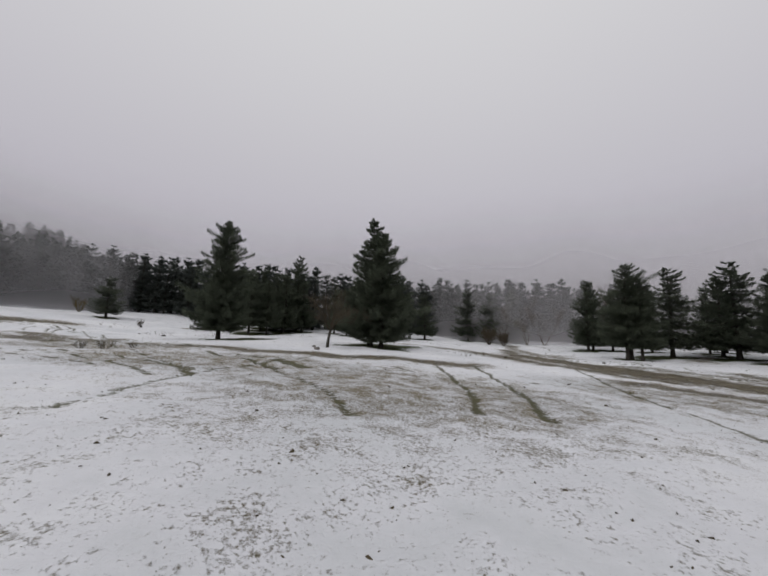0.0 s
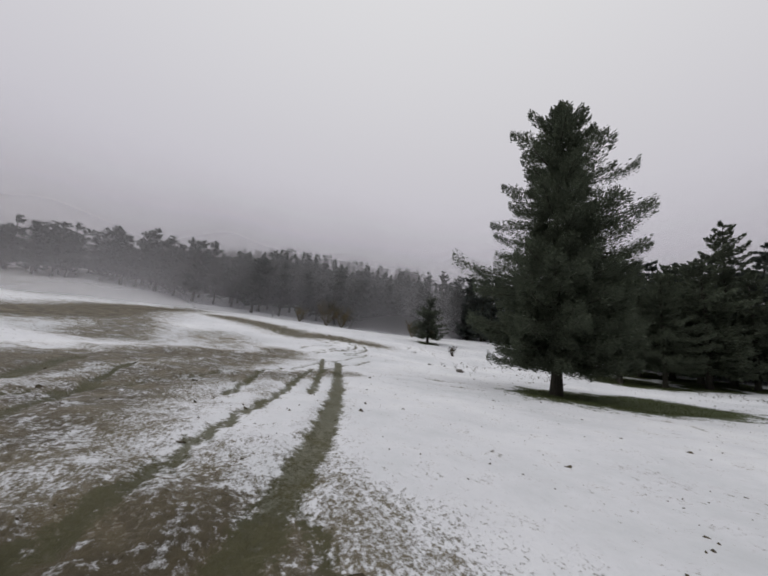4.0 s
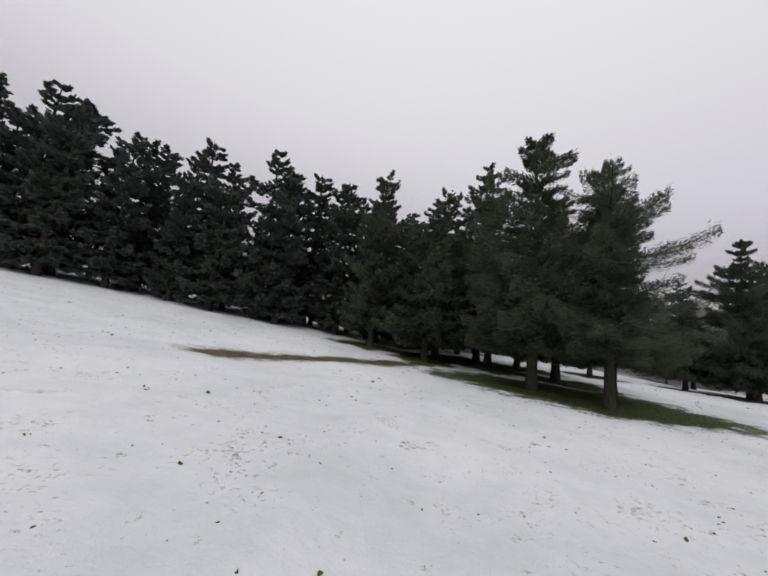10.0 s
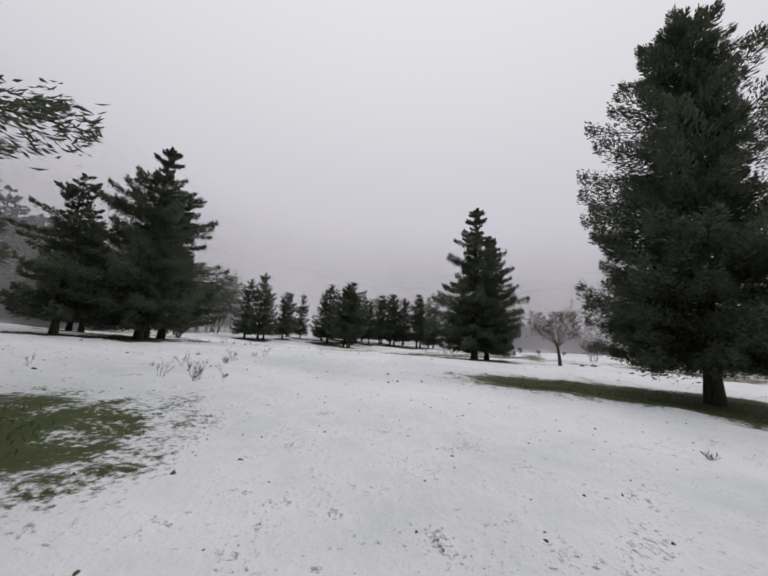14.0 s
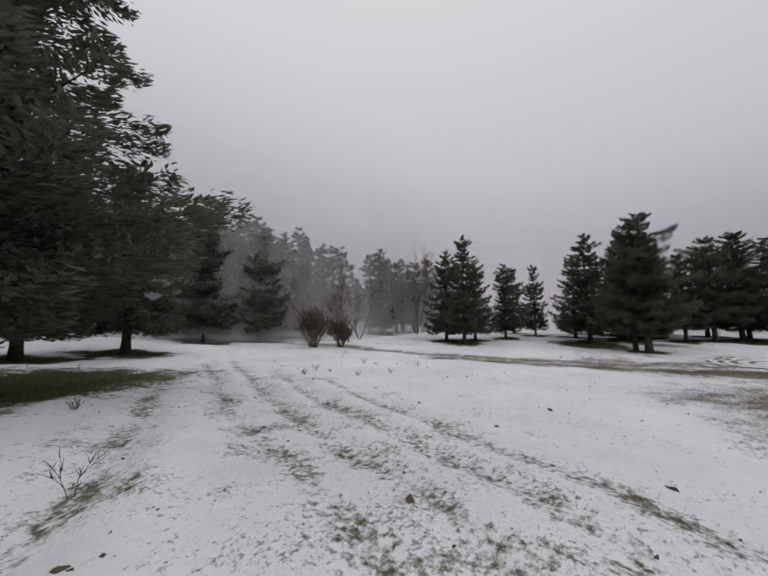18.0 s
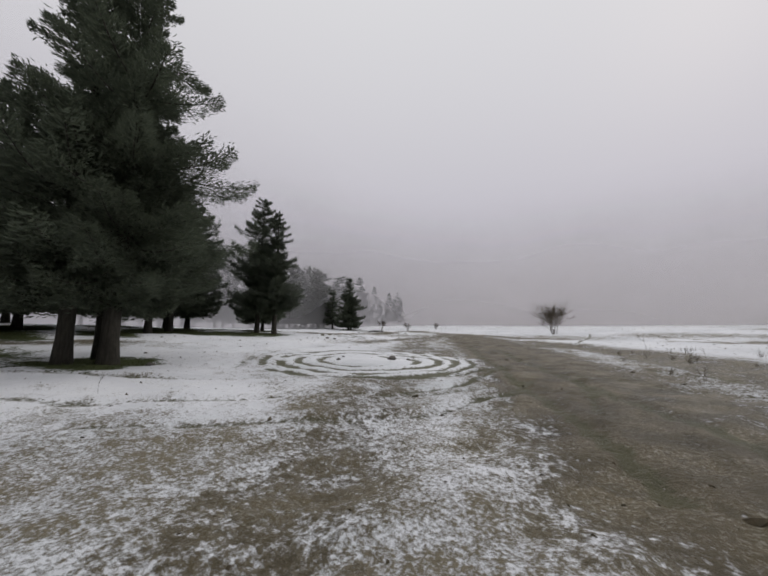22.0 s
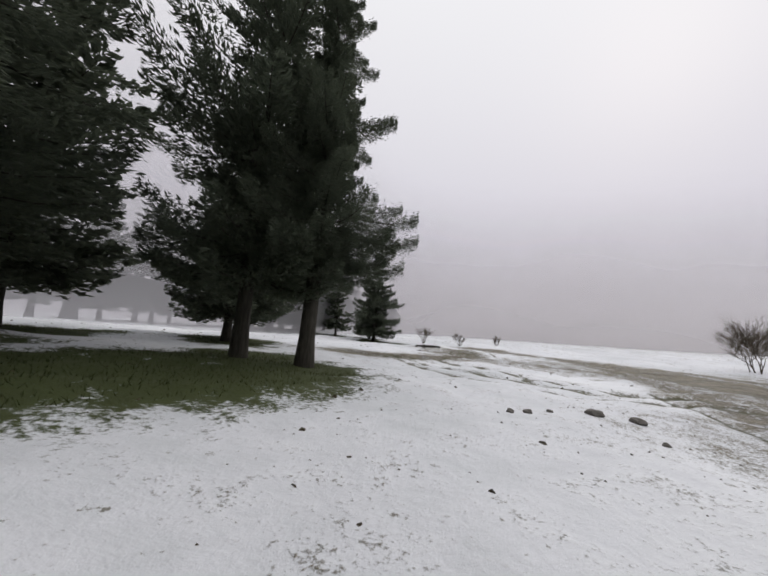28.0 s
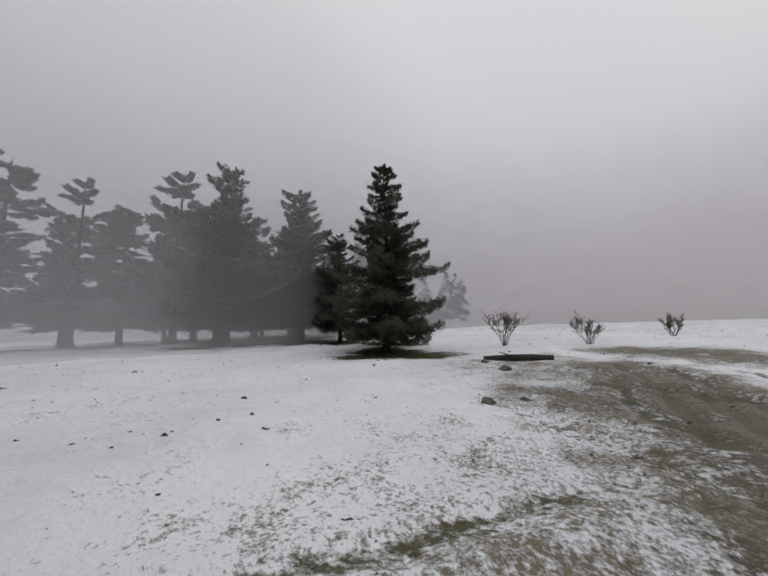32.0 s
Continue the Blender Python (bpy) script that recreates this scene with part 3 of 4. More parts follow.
# the grove on the eastern rise
fir(45.5, 49.9, 12.8, "hero", 1.05, 4.6)
fir(44.6, 52.6, 10.9, "grove", 1.0, 2.2)
fir(48.6, 46.9, 13.6, "grove", 1.1, 3.9)
fir(52.4, 45.4, 12.4, "mid", 1.1, 1.4)
fir(53.2, 42.9, 13.2, "mid", 1.1, 4.7)
fir(56.5, 48.5, 13.0, "mid", 1.1, 0.8)
fir(45.2, 40.5, 13.8, "grove", 0.86, 4.2)
fir(43.3, 40.0, 12.3, "near", 1.02, 1.7, 0.12)
fir(50.4, 36.3, 10.8, "mid", 1.05, 2.6)
fir(51.4, 34.8, 11.0, "mid", 1.0, 5.1)
# the southern wood
fir(51.6, 16.9, 9.2, "lone", 1.1, 3.1)
fir(53.8, 13.2, 6.8, "mid", 1.2, 0.8)
fir(61.8, 13.4, 11.6, "mid", 1.15, 1.8)
fir(58.8, 12.4, 7.8, "mid", 1.1, 2.4)
fir(67.2, 8.8, 13.2, "mid", 1.15, 0.1)
fir(64.5, 18.0, 12.6, "mid", 1.1, 5.1)
fir(71.0, 14.0, 14.0, "mid", 1.15, 0.9)
fir(76.0, 2.0, 15.6, "mid", 1.1, 1.1)
# a broad fir standing alone before the western woods
fir(-68.5, 56.4, 9.2, "mid", 1.5, 2.6)


def stretch(lo, hi, step, far):
    """Even steps from lo to hi, then growing ones to the horizon."""
    mid = list(np.arange(lo, hi + step / 2, step))
    out, d, x = [], step, 0.0
    while x < far:
        d *= 1.22
        x += d
        out.append(x)
    return np.array([lo - q for q in reversed(out)] + mid + [hi + q for q in out])


def build_ground():
    gx, gy = stretch(-62, 58, 0.2, 1500), stretch(0, 86, 0.2, 1500)
    x, y = [a.ravel() for a in np.meshgrid(gx, gy)]
    z = height(x, y)
    core = (x > -110) & (x < 100) & (y > -60) & (y < 125)
    xc, yc = x[core], y[core]
    mud, slush, grass, sink, rut = (np.zeros(len(xc)) for _ in range(5))
    # gentle lumps
    lump = np.zeros(len(xc))
    rnd = np.random.default_rng(5)
    for wave, amp in ((7.0, 0.05), (3.1, 0.03), (1.4, 0.018), (0.8, 0.01)):
        for _ in range(3):
            a, p = rnd.uniform(0, 6.28), rnd.uniform(0, 6.28)
            lump += amp * np.sin((xc * math.cos(a) + yc * math.sin(a)) * 6.28 / wave + p + 0.7 * np.sin(yc * 0.31 + p))
    z[core] += lump * 0.55
    for px, py, ra, rb, turn, k in PATCHES:
        c, s = math.cos(turn), math.sin(turn)
        u, v = ((xc - px) * c + (yc - py) * s) / ra, ((yc - py) * c - (xc - px) * s) / rb
        slush = np.maximum(slush, k * np.clip(1.6 - 1.3 * np.hypot(u, v), 0, 1))
    for pts, half, k in BANDS:
        lo, hi = np.min(pts, axis=0) - 8, np.max(pts, axis=0) + 8
        sel = np.where((xc > lo[0]) & (xc < hi[0]) & (yc > lo[1]) & (yc < hi[1]))[0]
        d = near_line(xc[sel], yc[sel], pts)
        mud[sel] = np.maximum(mud[sel], k * np.clip(1.45 - d / half * 0.75, 0, 1))
        slush[sel] = np.maximum(slush[sel], 0.66 * np.clip(1.7 - d / half * 0.6, 0, 1))
        sink[sel] -= 0.03 * np.clip(1.2 - d / half, 0, 1)
    # clean snow is left inside the driven circles
    for cx, cy, clean in ((25.7, 49.9, 3.9), (38.6, 30.6, 1.7), (35.8, 31.2, 1.8)):
        keep = np.clip((np.hypot(xc - cx, yc - cy) - clean) / 0.9, 0, 1)
        mud, slush = mud * keep, slush * keep
    for pts, half, k, halo in RUTS:
        lo, hi = np.min(pts, axis=0) - 2, np.max(pts, axis=0) + 2
        sel = np.where((xc > lo[0]) & (xc < hi[0]) & (yc > lo[1]) & (yc < hi[1]))[0]
        d = near_line(xc[sel], yc[sel], pts)
        rut[sel] = np.maximum(rut[sel], (0.1 + 0.9 * k) * np.clip(1.45 - d / half, 0, 1))
        slush[sel] = np.maximum(slush[sel], halo * np.clip(1.5 - d / half * 0.5, 0, 1))
        sink[sel] += -0.055 * np.clip(1.6 - d / half, 0, 1) + 0.018 * np.exp(-((d - 2.3 * half) / (0.8 * half)) ** 2)
    for tx, ty, tall, kind, spread, turn, worn in TREES:
        d = np.hypot(xc - tx, (yc - ty))
        a = np.arctan2(yc - ty, xc - tx)
        r = tall * worn * spread * (1 + 0.22 * np.sin(2 * a + turn) + 0.12 * np.sin(5 * a + 2 * turn))
        grass = np.maximum(grass, np.clip(1.7 - d / r * 1.15, 0, 0.95))
    for gx0, gy0, ra, rb, turn in GRASS:
        c, s = math.cos(turn), math.sin(turn)
        u, v = ((xc - gx0) * c + (yc - gy0) * s) / ra, ((yc - gy0) * c - (xc - gx0) * s) / rb
        grass = np.maximum(grass, np.clip(1.7 - 1.2 * np.hypot(u, v), 0, 0.95))
    z[core] += np.clip(sink, -0.16, 0.06) - 0.03 * grass
    z[core] += np.random.default_rng(8).normal(0, 0.014, len(xc)) * np.clip(np.maximum(mud, slush) * 1.6 - 0.4, 0, 1)
    GRID["grass"] = (xc[grass > 0.75], yc[grass > 0.75])
    GRID["x"], GRID["y"], GRID["z"] = gx, gy, z.reshape(len(gy), len(gx))
    nx, ny = len(gx), len(gy)
    i = np.arange(nx * ny).reshape(ny, nx)
    quads = np.stack([i[:-1, :-1], i[:-1, 1:], i[1:, 1:], i[1:, :-1]], -1).reshape(-1, 4)
    me = raw_mesh("ground", np.stack([x, y, z], -1), quads, GROUND, True)
    for name, vals in (("mud", mud), ("slush", slush), ("grass", grass), ("rut", rut)):
        full = np.zeros(len(x), dtype=np.float32)
        if name == "slush":
            # far ground gets patchy slush, which also greys it in place of haze
            full[:] = np.clip((20 - y) / 60, 0, 1) * 0.52 + np.clip((np.hypot(x - 10, y - 40) - 70) / 80, 0, 1) * 0.1
            vals = np.maximum(vals, full[core])
        full[core] = vals
        at_ = me.attributes.new(name, "FLOAT", "POINT")
        at_.data.foreach_set("value", full)
    return tagged(new("ground", me), "snowy meadow with muddy wheel ruts and bare turf", "ground", kind="structure")


ground = build_ground()


# ---- trees ----
def part(name, me, parent, label="", kind=""):
    ob = new(name, me)
    ob.parent = parent
    return tagged(ob, label, kind=kind) if label or kind else ob


def tubes(paths, sides=5):
    """Tapered tubes along paths: each a list of (point, radius)."""
    vs, fs, base = [], [], 0
    for path in paths:
        p = np.array([q for q, _ in path])
        r = np.array([q for _, q in path])
        t = np.gradient(p, axis=0)
        t /= np.linalg.norm(t, axis=1)[:, None] + 1e-9
        ref = np.where(np.abs(t[:, 2:3]) > 0.8, [[1.0, 0, 0]], [[0, 0, 1.0]])
        a = np.cross(t, ref)
        a /= np.linalg.norm(a, axis=1)[:, None] + 1e-9
        b = np.cross(t, a)
        ang = np.arange(sides) * 2 * np.pi / sides
        ring = p[:, None] + r[:, None, None] * (np.cos(ang)[None, :, None] * a[:, None] + np.sin(ang)[None, :, None] * b[:, None])
        vs.append(ring.reshape(-1, 3))
        i = np.arange(len(p) * sides).reshape(len(p), sides) + base
        j = np.roll(i, -1, axis=1)
        fs.append(np.stack([i[:-1], j[:-1], j[1:], i[1:]], -1).reshape(-1, 4))
        base += len(p) * sides
    return np.concatenate(vs), np.concatenate(fs)


def fir_meshes(seed, bare, width, gaps, whorls, per, sprays, size, lobes, top_bend=0.0, fill=0.65, thin=0.3, sag=1.0, profile=(), twigs_=0):
    """A fir one metre tall (scaled later): trunk, limbs and crown meshes. bare: clear stem; width: crown radius; gaps: share of lost boughs."""
    g = np.random.default_rng(seed)
    H = 14.0
    n = 12
    hz = np.linspace(-0.03, 1, n)
    sway = np.stack([0.012 * np.sin(hz * 5 + seed) * H, 0.010 * np.sin(hz * 4 + 2 * seed) * H], -1)
    sway[:, 0] += top_bend * np.clip(hz - 0.7, 0, 1) ** 1.5 * H
    trunk = [((sway[i, 0] * hz[i], sway[i, 1] * hz[i], hz[i] * H), (0.0175 * (1 - hz[i]) ** 0.8 + 0.0012 + 0.007 * max(0, 0.05 - hz[i]) / 0.08) * H) for i in range(n)]
    tv, tf = tubes([trunk], 10)
    lobe = [(g.uniform(0, 6.28), g.uniform(bare + 0.1, 0.95), g.uniform(0.15, 0.4)) for _ in range(lobes)]
    cut = [(g.uniform(0, 6.28), g.uniform(bare + 0.15, 0.9)) for _ in range(int(gaps * 10))]
    starts, ends, droop, mids = [], [], [], []
    for w in range(whorls):
        f = bare + (1 - bare) * ((w + g.uniform(-0.5, 0.5)) / whorls)
        f = min(max(f, bare), 0.985)
        q = (f - bare) / (1 - bare)
        shape = (1 - q) ** fill * (0.72 + 0.28 * min(1, q * 7)) + 0.03
        if profile:
            shape = float(np.interp(q, [p for p, _ in profile], [r for _, r in profile]))
        k = max(3, int(per * (1 - 0.5 * q)))
        a0 = g.uniform(0, 6.28)
        for b in range(k):
            a = a0 + 6.28 * b / k + g.uniform(-0.25, 0.25)
            r = width * shape * g.uniform(0.72, 1.1)
            for la, lf, lk in lobe:
                r *= 1 + lk * math.exp(-((f - lf) / 0.09) ** 2) * max(0, math.cos(a - la))
            drop = False
            for ca, cf in cut:
                if abs(f - cf) < 0.045 and math.cos(a - ca) > 0.2:
                    drop = True
            if drop and g.uniform() < 0.85:
                r *= 0.45
            fb = f + g.uniform(-0.5, 0.5) * (1 - bare) / whorls
            sx, sy = np.interp(f, hz, sway[:, 0] * hz), np.interp(f, hz, sway[:, 1] * hz)
            up = 0.55 * q - 0.22 * sag + g.uniform(-0.2, 0.2) * (0.5 + 0.5 * q if q > 0.12 else 0.3)
            s = np.array([sx, sy, min(max(fb, bare), 0.985) * H])
            d = np.array([math.cos(a), math.sin(a), up]) * r * H
            starts.append(s)
            ends.append(d)
            droop.append((0.10 + 0.16 * (1 - q)) * r * H * sag)
    S, D, R = np.array(starts), np.array(ends), np.array(droop)

    def along(i, t):
        """Points on the boughs i at shares t: sagging, with the tip turned up."""
        sag = -R[i] * np.sin(t * np.pi * 0.85) * 0.9 + R[i] * 0.5 * t ** 3
        p = S[i] + D[i] * t[:, None]
        p[:, 2] += sag
        return p

    nb = len(S)
    paths = []
    for i in range(nb):
        t = np.linspace(0, 0.92, 5)
        p = along(np.full(5, i), t)
        L = np.linalg.norm(D[i])
        paths.append([(tuple(p[j]), (0.006 + 0.012 * L) * (1 - 0.85 * t[j])) for j in range(5)])
    for i in range(nb if twigs_ else 0):
        L = np.linalg.norm(D[i])
        o = D[i] / L
        sd = np.cross(o, [0, 0, 1.0])
        for t0 in np.linspace(0.18, 0.9, twigs_):
            p0 = along(np.array([i]), np.array([t0]))[0]
            w = (o * 0.75 + sd * g.choice([-1.0, 1.0]) + [0, 0, g.uniform(-0.25, 0.1)]) * L * (0.08 + 0.26 * (1 - t0)) * g.uniform(0.6, 1.1)
            paths.append([(tuple(p0), 0.009), (tuple(p0 + w * 0.5), 0.007), (tuple(p0 + w + [0, 0, -0.05 * L * (1 - t0)]), 0.003)])
    lv, lf = tubes(paths, 3)
    # sprays of needles: side twigs along each bough
    share = np.linalg.norm(D, axis=1)
    count = np.maximum(6, (sprays * share / share.mean()).astype(int))
    idx = np.repeat(np.arange(nb), count)
    m = len(idx)
    t = 1 - (1 - 0.16) * g.uniform(0, 1, m) ** 1.12
    c = along(idx, t)
    L = np.linalg.norm(D[idx], axis=1)
    out = D[idx] / L[:, None]
    side = np.cross(out, [0, 0, 1.0])
    side /= np.linalg.norm(side, axis=1)[:, None] + 1e-9
    sgn = g.choice([-1.0, 1.0], m)
    reach = L * (0.075 + 0.35 * (1 - t)) * g.uniform(0, 1, m) ** 0.8
    c = c + side * (sgn * reach)[:, None]
    c[:, 2] += -0.18 * reach + g.normal(0, 0.095, m) * (0.5 + L * 0.25)
    ang = g.uniform(0.25, 1.1, m)
    dirv = out * np.cos(ang)[:, None] + side * (sgn * np.sin(ang))[:, None]
    dirv[:, 2] += g.normal(0.02, 0.28, m)
    dirv /= np.linalg.norm(dirv, axis=1)[:, None]
    upv = np.array([0, 0, 1.0]) + g.normal(0, 0.55, (m, 3))
    wid = np.cross(dirv, upv)
    wid /= np.linalg.norm(wid, axis=1)[:, None] + 1e-9
    ln = size * g.uniform(0.6, 1.35, m)
    wd = ln * thin * g.uniform(0.7, 1.25, m)
    nrm = np.cross(wid, dirv)
    v0 = c - dirv * (0.5 * ln)[:, None]
    v2 = c + dirv * (0.5 * ln)[:, None] + nrm * (0.10 * ln)[:, None]
    v1 = c + wid * wd[:, None] - nrm * (0.05 * ln)[:, None]
    v3 = c - wid * wd[:, None] - nrm * (0.05 * ln)[:, None]
    cv = np.stack([v0, v1, v2, v3], 1).reshape(-1, 3)
    cf = np.arange(m * 4).reshape(m, 4)
    # leader tuft at the top
    return (tv / H, tf), (lv / H, lf), (cv / H, cf)


def make_fir(seed, needles, label, **kw):
    """A fir one metre tall, at the origin, as an Empty with trunk, limbs and crown."""
    tr, li, cr = fir_meshes(seed, **kw)
    root = new("fir_tree")
    tagged(root, label, "tree")
    part("trunk", raw_mesh("trunk", *tr, TRUNK, True), root, "dark grey-brown bark trunk")
    part("branchwork", raw_mesh("branchwork", *li, BARK, True), root, kind="stuff")
    part("crown", raw_mesh("crown", *cr, needles), root, "dark green needle sprays with gaps")
    return root


STORE = {
    "hero": [make_fir(61 + i, FIR, "dark green fir with a clear stem and spreading boughs", bare=0.22, width=0.29, gaps=1.3, whorls=32, per=8, sprays=600, size=0.16, lobes=7, fill=0.55, thin=0.115, sag=0.45) for i in range(2)],
    "near": [make_fir(66, FIR, "dark green fir with a stout stem and long boughs", bare=0.23, width=0.225, gaps=1.6, whorls=32, per=8, sprays=1250, size=0.10, lobes=3, fill=0.64, thin=0.12, twigs_=10, sag=0.6)],
    "lone": [make_fir(11 + i, FIR, "tall dark green fir with boughs down to the ground", bare=0.10, width=0.27, gaps=1.2, whorls=38, per=8, sprays=360, size=0.22, lobes=7, fill=0.68, thin=0.15, sag=0.55) for i in range(2)],
    "grove": [make_fir(21 + i, FIR, "dark green fir with a clear stem and spreading boughs", bare=0.19, width=0.28, gaps=1.3, whorls=34, per=8, sprays=300, size=0.23, lobes=8, fill=0.55, thin=0.14, sag=0.7) for i in range(2)],
    "column": [make_fir(37, FIR, "tall old fir with a full ragged crown and crooked top", bare=0.115, width=0.25, gaps=1.6, whorls=62, per=9, sprays=540, size=0.16, lobes=9, top_bend=0.0, thin=0.15, sag=0.45, profile=((0, 0.85), (0.1, 1.0), (0.3, 0.85), (0.40, 0.7), (0.52, 0.88), (0.72, 0.82), (0.86, 0.46), (0.93, 0.18), (1, 0.06)))],
    "old": [make_fir(31 + i, FIR, "old ragged fir with gaps and a bent top", bare=0.13, width=0.26, gaps=1.7, whorls=36, per=8, sprays=300, size=0.24, lobes=9, top_bend=0.15, fill=0.38, thin=0.15, sag=0.5) for i in range(1)],
    "mid": [make_fir(41 + i, FIR, "dark green fir among its neighbours in a grove", bare=0.17, width=0.27, gaps=1.2, whorls=26, per=7, sprays=128, size=0.31, lobes=7, fill=0.55, thin=0.26) for i in range(3)],
    "forest": [make_fir(51 + i, FIR_FAR, "forest fir standing close to its neighbours", bare=0.11, width=0.21, gaps=0.8, whorls=22, per=6, sprays=64, size=0.42, lobes=5, fill=0.5, thin=0.32) for i in range(3)],
    "far": [make_fir(71 + i, FIR_FAR, "forest fir standing close to its neighbours", bare=0.20, width=0.22, gaps=0.6, whorls=16, per=5, sprays=30, size=0.70, lobes=4, fill=0.5, thin=0.36) for i in range(3)],
}
SPOTS = {k: [] for k in STORE}


def plant(kind, x, y, tall, spread=1.0, turn=0.0, group="", label=""):
    SPOTS[kind].append((pose(*at(x, y, -0.05), 0, 0, math.degrees(turn)) @ Matrix.Diagonal((tall * spread, tall * spread, tall, 1)), group, label))


def grow():
    """Set copies of the model firs on their spots, and each model itself on its first spot."""
    for kind, models in STORE.items():
        for i, (m, group, label) in enumerate(reversed(SPOTS[kind])):
            i = len(SPOTS[kind]) - 1 - i
            src = models[i % len(models)]
            ob = copy_thing(src, m) if i >= len(models) else src
            ob.matrix_basis = m
            tagged(ob, label, group=group)


for tx, ty, tall, kind, spread, turn, worn in TREES:
    plant(kind, tx, ty, tall, spread, turn, group="firs on the meadow")

rng = random.Random(7)
# the forest edge north of the meadow, three ranks deep
for i in range(108):
    x = -98 + 140 * i / 108 + rng.uniform(-1.1, 1.1)
    edge = 82 - 0.012 * max(0, -62 - x) ** 1.9 + 18 / (1 + math.exp(-(x + 27) / 4.0)) + 0.06 * max(0, x + 20)
    plant("forest", x, edge + (i % 3) * 4.0 + rng.uniform(-1.2, 1.2), rng.uniform(14.5, 18.5), rng.uniform(0.85, 1.1), rng.uniform(0, 6.28), group="trees of the forest edge")
for i in range(26):
    plant("far", 80 + (i % 3) * 6 + rng.uniform(-2, 2), -24 + 2.6 * i + rng.uniform(-1, 1), rng.uniform(14, 18), rng.uniform(1.0, 1.25), rng.uniform(0, 6.28), group="trees of the eastern wood")
for i in range(16):
    plant("far", 42 + 2.0 * i + rng.uniform(-1, 1), 92 + (i % 3) * 4.5 + rng.uniform(-1, 1), rng.uniform(13, 17), rng.uniform(0.95, 1.2), rng.uniform(0, 6.28), group="trees of the forest edge")
# the wooded slope west of the meadow
edge_w = curve([(-88, 67), (-90, 54), (-92, 40), (-95, 20), (-102, 0), (-108, -22), (-112, -46), (-110, -70)], 16)
for i in range(132):
    ex, ey = edge_w[int(i / 132 * (len(edge_w) - 1))]
    r = (i % 4) * 5.0 + rng.uniform(-1.6, 1.6)
    plant("far", ex - r, ey + rng.uniform(-1.6, 1.6), rng.uniform(10.5, 14.5), rng.uniform(1.0, 1.3), rng.uniform(0, 6.28), group="trees of the western slope")
grow()


def far_woods():
    """The woods on the slopes beyond, as one piece."""
    g = np.random.default_rng(3)
    vs, fs, base = [], [], 0
    spots = []
    for _ in range(620):
        x = g.uniform(-100, 130)
        spots.append((x, g.uniform(112, 185) + max(0, x + 20) * 0.1, g.uniform(12, 17)))
    for _ in range(420):
        y = g.uniform(-25, 105)
        spots.append((-106 - 0.3 * max(0, 60 - y) - g.uniform(0, 45), y, g.uniform(11, 15) * min(1, max(0.35, (y + 25) / 55))))
    for _ in range(90):
        spots.append((g.uniform(68, 110), g.uniform(-45, 22), g.uniform(8, 13)))
    x, y, h = np.array(spots).T
    z = height(x, y)
    m = 70
    for i in range(len(x)):
        q = g.uniform(0.12, 1, m) ** 0.8
        r = 0.2 * h[i] * (1 - q) ** 0.8 * g.uniform(0.5, 1.1, m) + 0.1
        a = g.uniform(0, 6.28, m)
        c = np.stack([x[i] + r * np.cos(a), y[i] + r * np.sin(a), z[i] + q * h[i]], -1)
        d = np.stack([np.cos(a), np.sin(a), g.uniform(-0.5, 0.3, m)], -1)
        s = np.stack([-np.sin(a), np.cos(a), g.uniform(-0.3, 0.3, m)], -1)
        w = (0.5 + 0.9 * (1 - q))[:, None]
        vs.append(np.stack([c - d * w, c + s * w * 0.7, c + d * w - [0, 0, 0.3], c - s * w * 0.7], 1).reshape(-1, 3))
        fs.append(np.arange(m * 4).reshape(m, 4) + base)
        base += m * 4
    me = raw_mesh("far_woods", np.concatenate(vs), np.concatenate(fs), FIR_FAR)
    tagged(new("far_woods", me), "dense dark fir woods on the far slopes", "woods", kind="stuff")


far_woods()


def haze_sheet_material(name, thick, top):
    """See-through white sheet in place of haze: part of the light passes, the rest is scattered. thick: share held back
    at the ground; top: where the sheet thins out.
    """
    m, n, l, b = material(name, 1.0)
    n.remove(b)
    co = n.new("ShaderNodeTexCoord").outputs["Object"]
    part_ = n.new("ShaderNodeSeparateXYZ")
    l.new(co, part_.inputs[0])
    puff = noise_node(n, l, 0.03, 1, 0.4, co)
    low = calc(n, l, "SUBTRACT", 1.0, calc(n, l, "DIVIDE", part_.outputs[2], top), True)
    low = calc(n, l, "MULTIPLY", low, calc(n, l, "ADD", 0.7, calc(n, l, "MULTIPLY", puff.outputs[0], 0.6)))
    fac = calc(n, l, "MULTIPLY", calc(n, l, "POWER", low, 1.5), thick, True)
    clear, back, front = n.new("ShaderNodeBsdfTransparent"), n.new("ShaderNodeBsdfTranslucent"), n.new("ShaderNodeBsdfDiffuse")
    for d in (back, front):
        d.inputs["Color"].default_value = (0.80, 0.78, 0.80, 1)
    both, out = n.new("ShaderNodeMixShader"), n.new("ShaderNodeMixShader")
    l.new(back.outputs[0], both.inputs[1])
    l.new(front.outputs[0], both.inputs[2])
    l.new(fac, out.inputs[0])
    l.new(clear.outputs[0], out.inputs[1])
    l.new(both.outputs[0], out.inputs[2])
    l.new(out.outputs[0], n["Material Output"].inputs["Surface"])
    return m


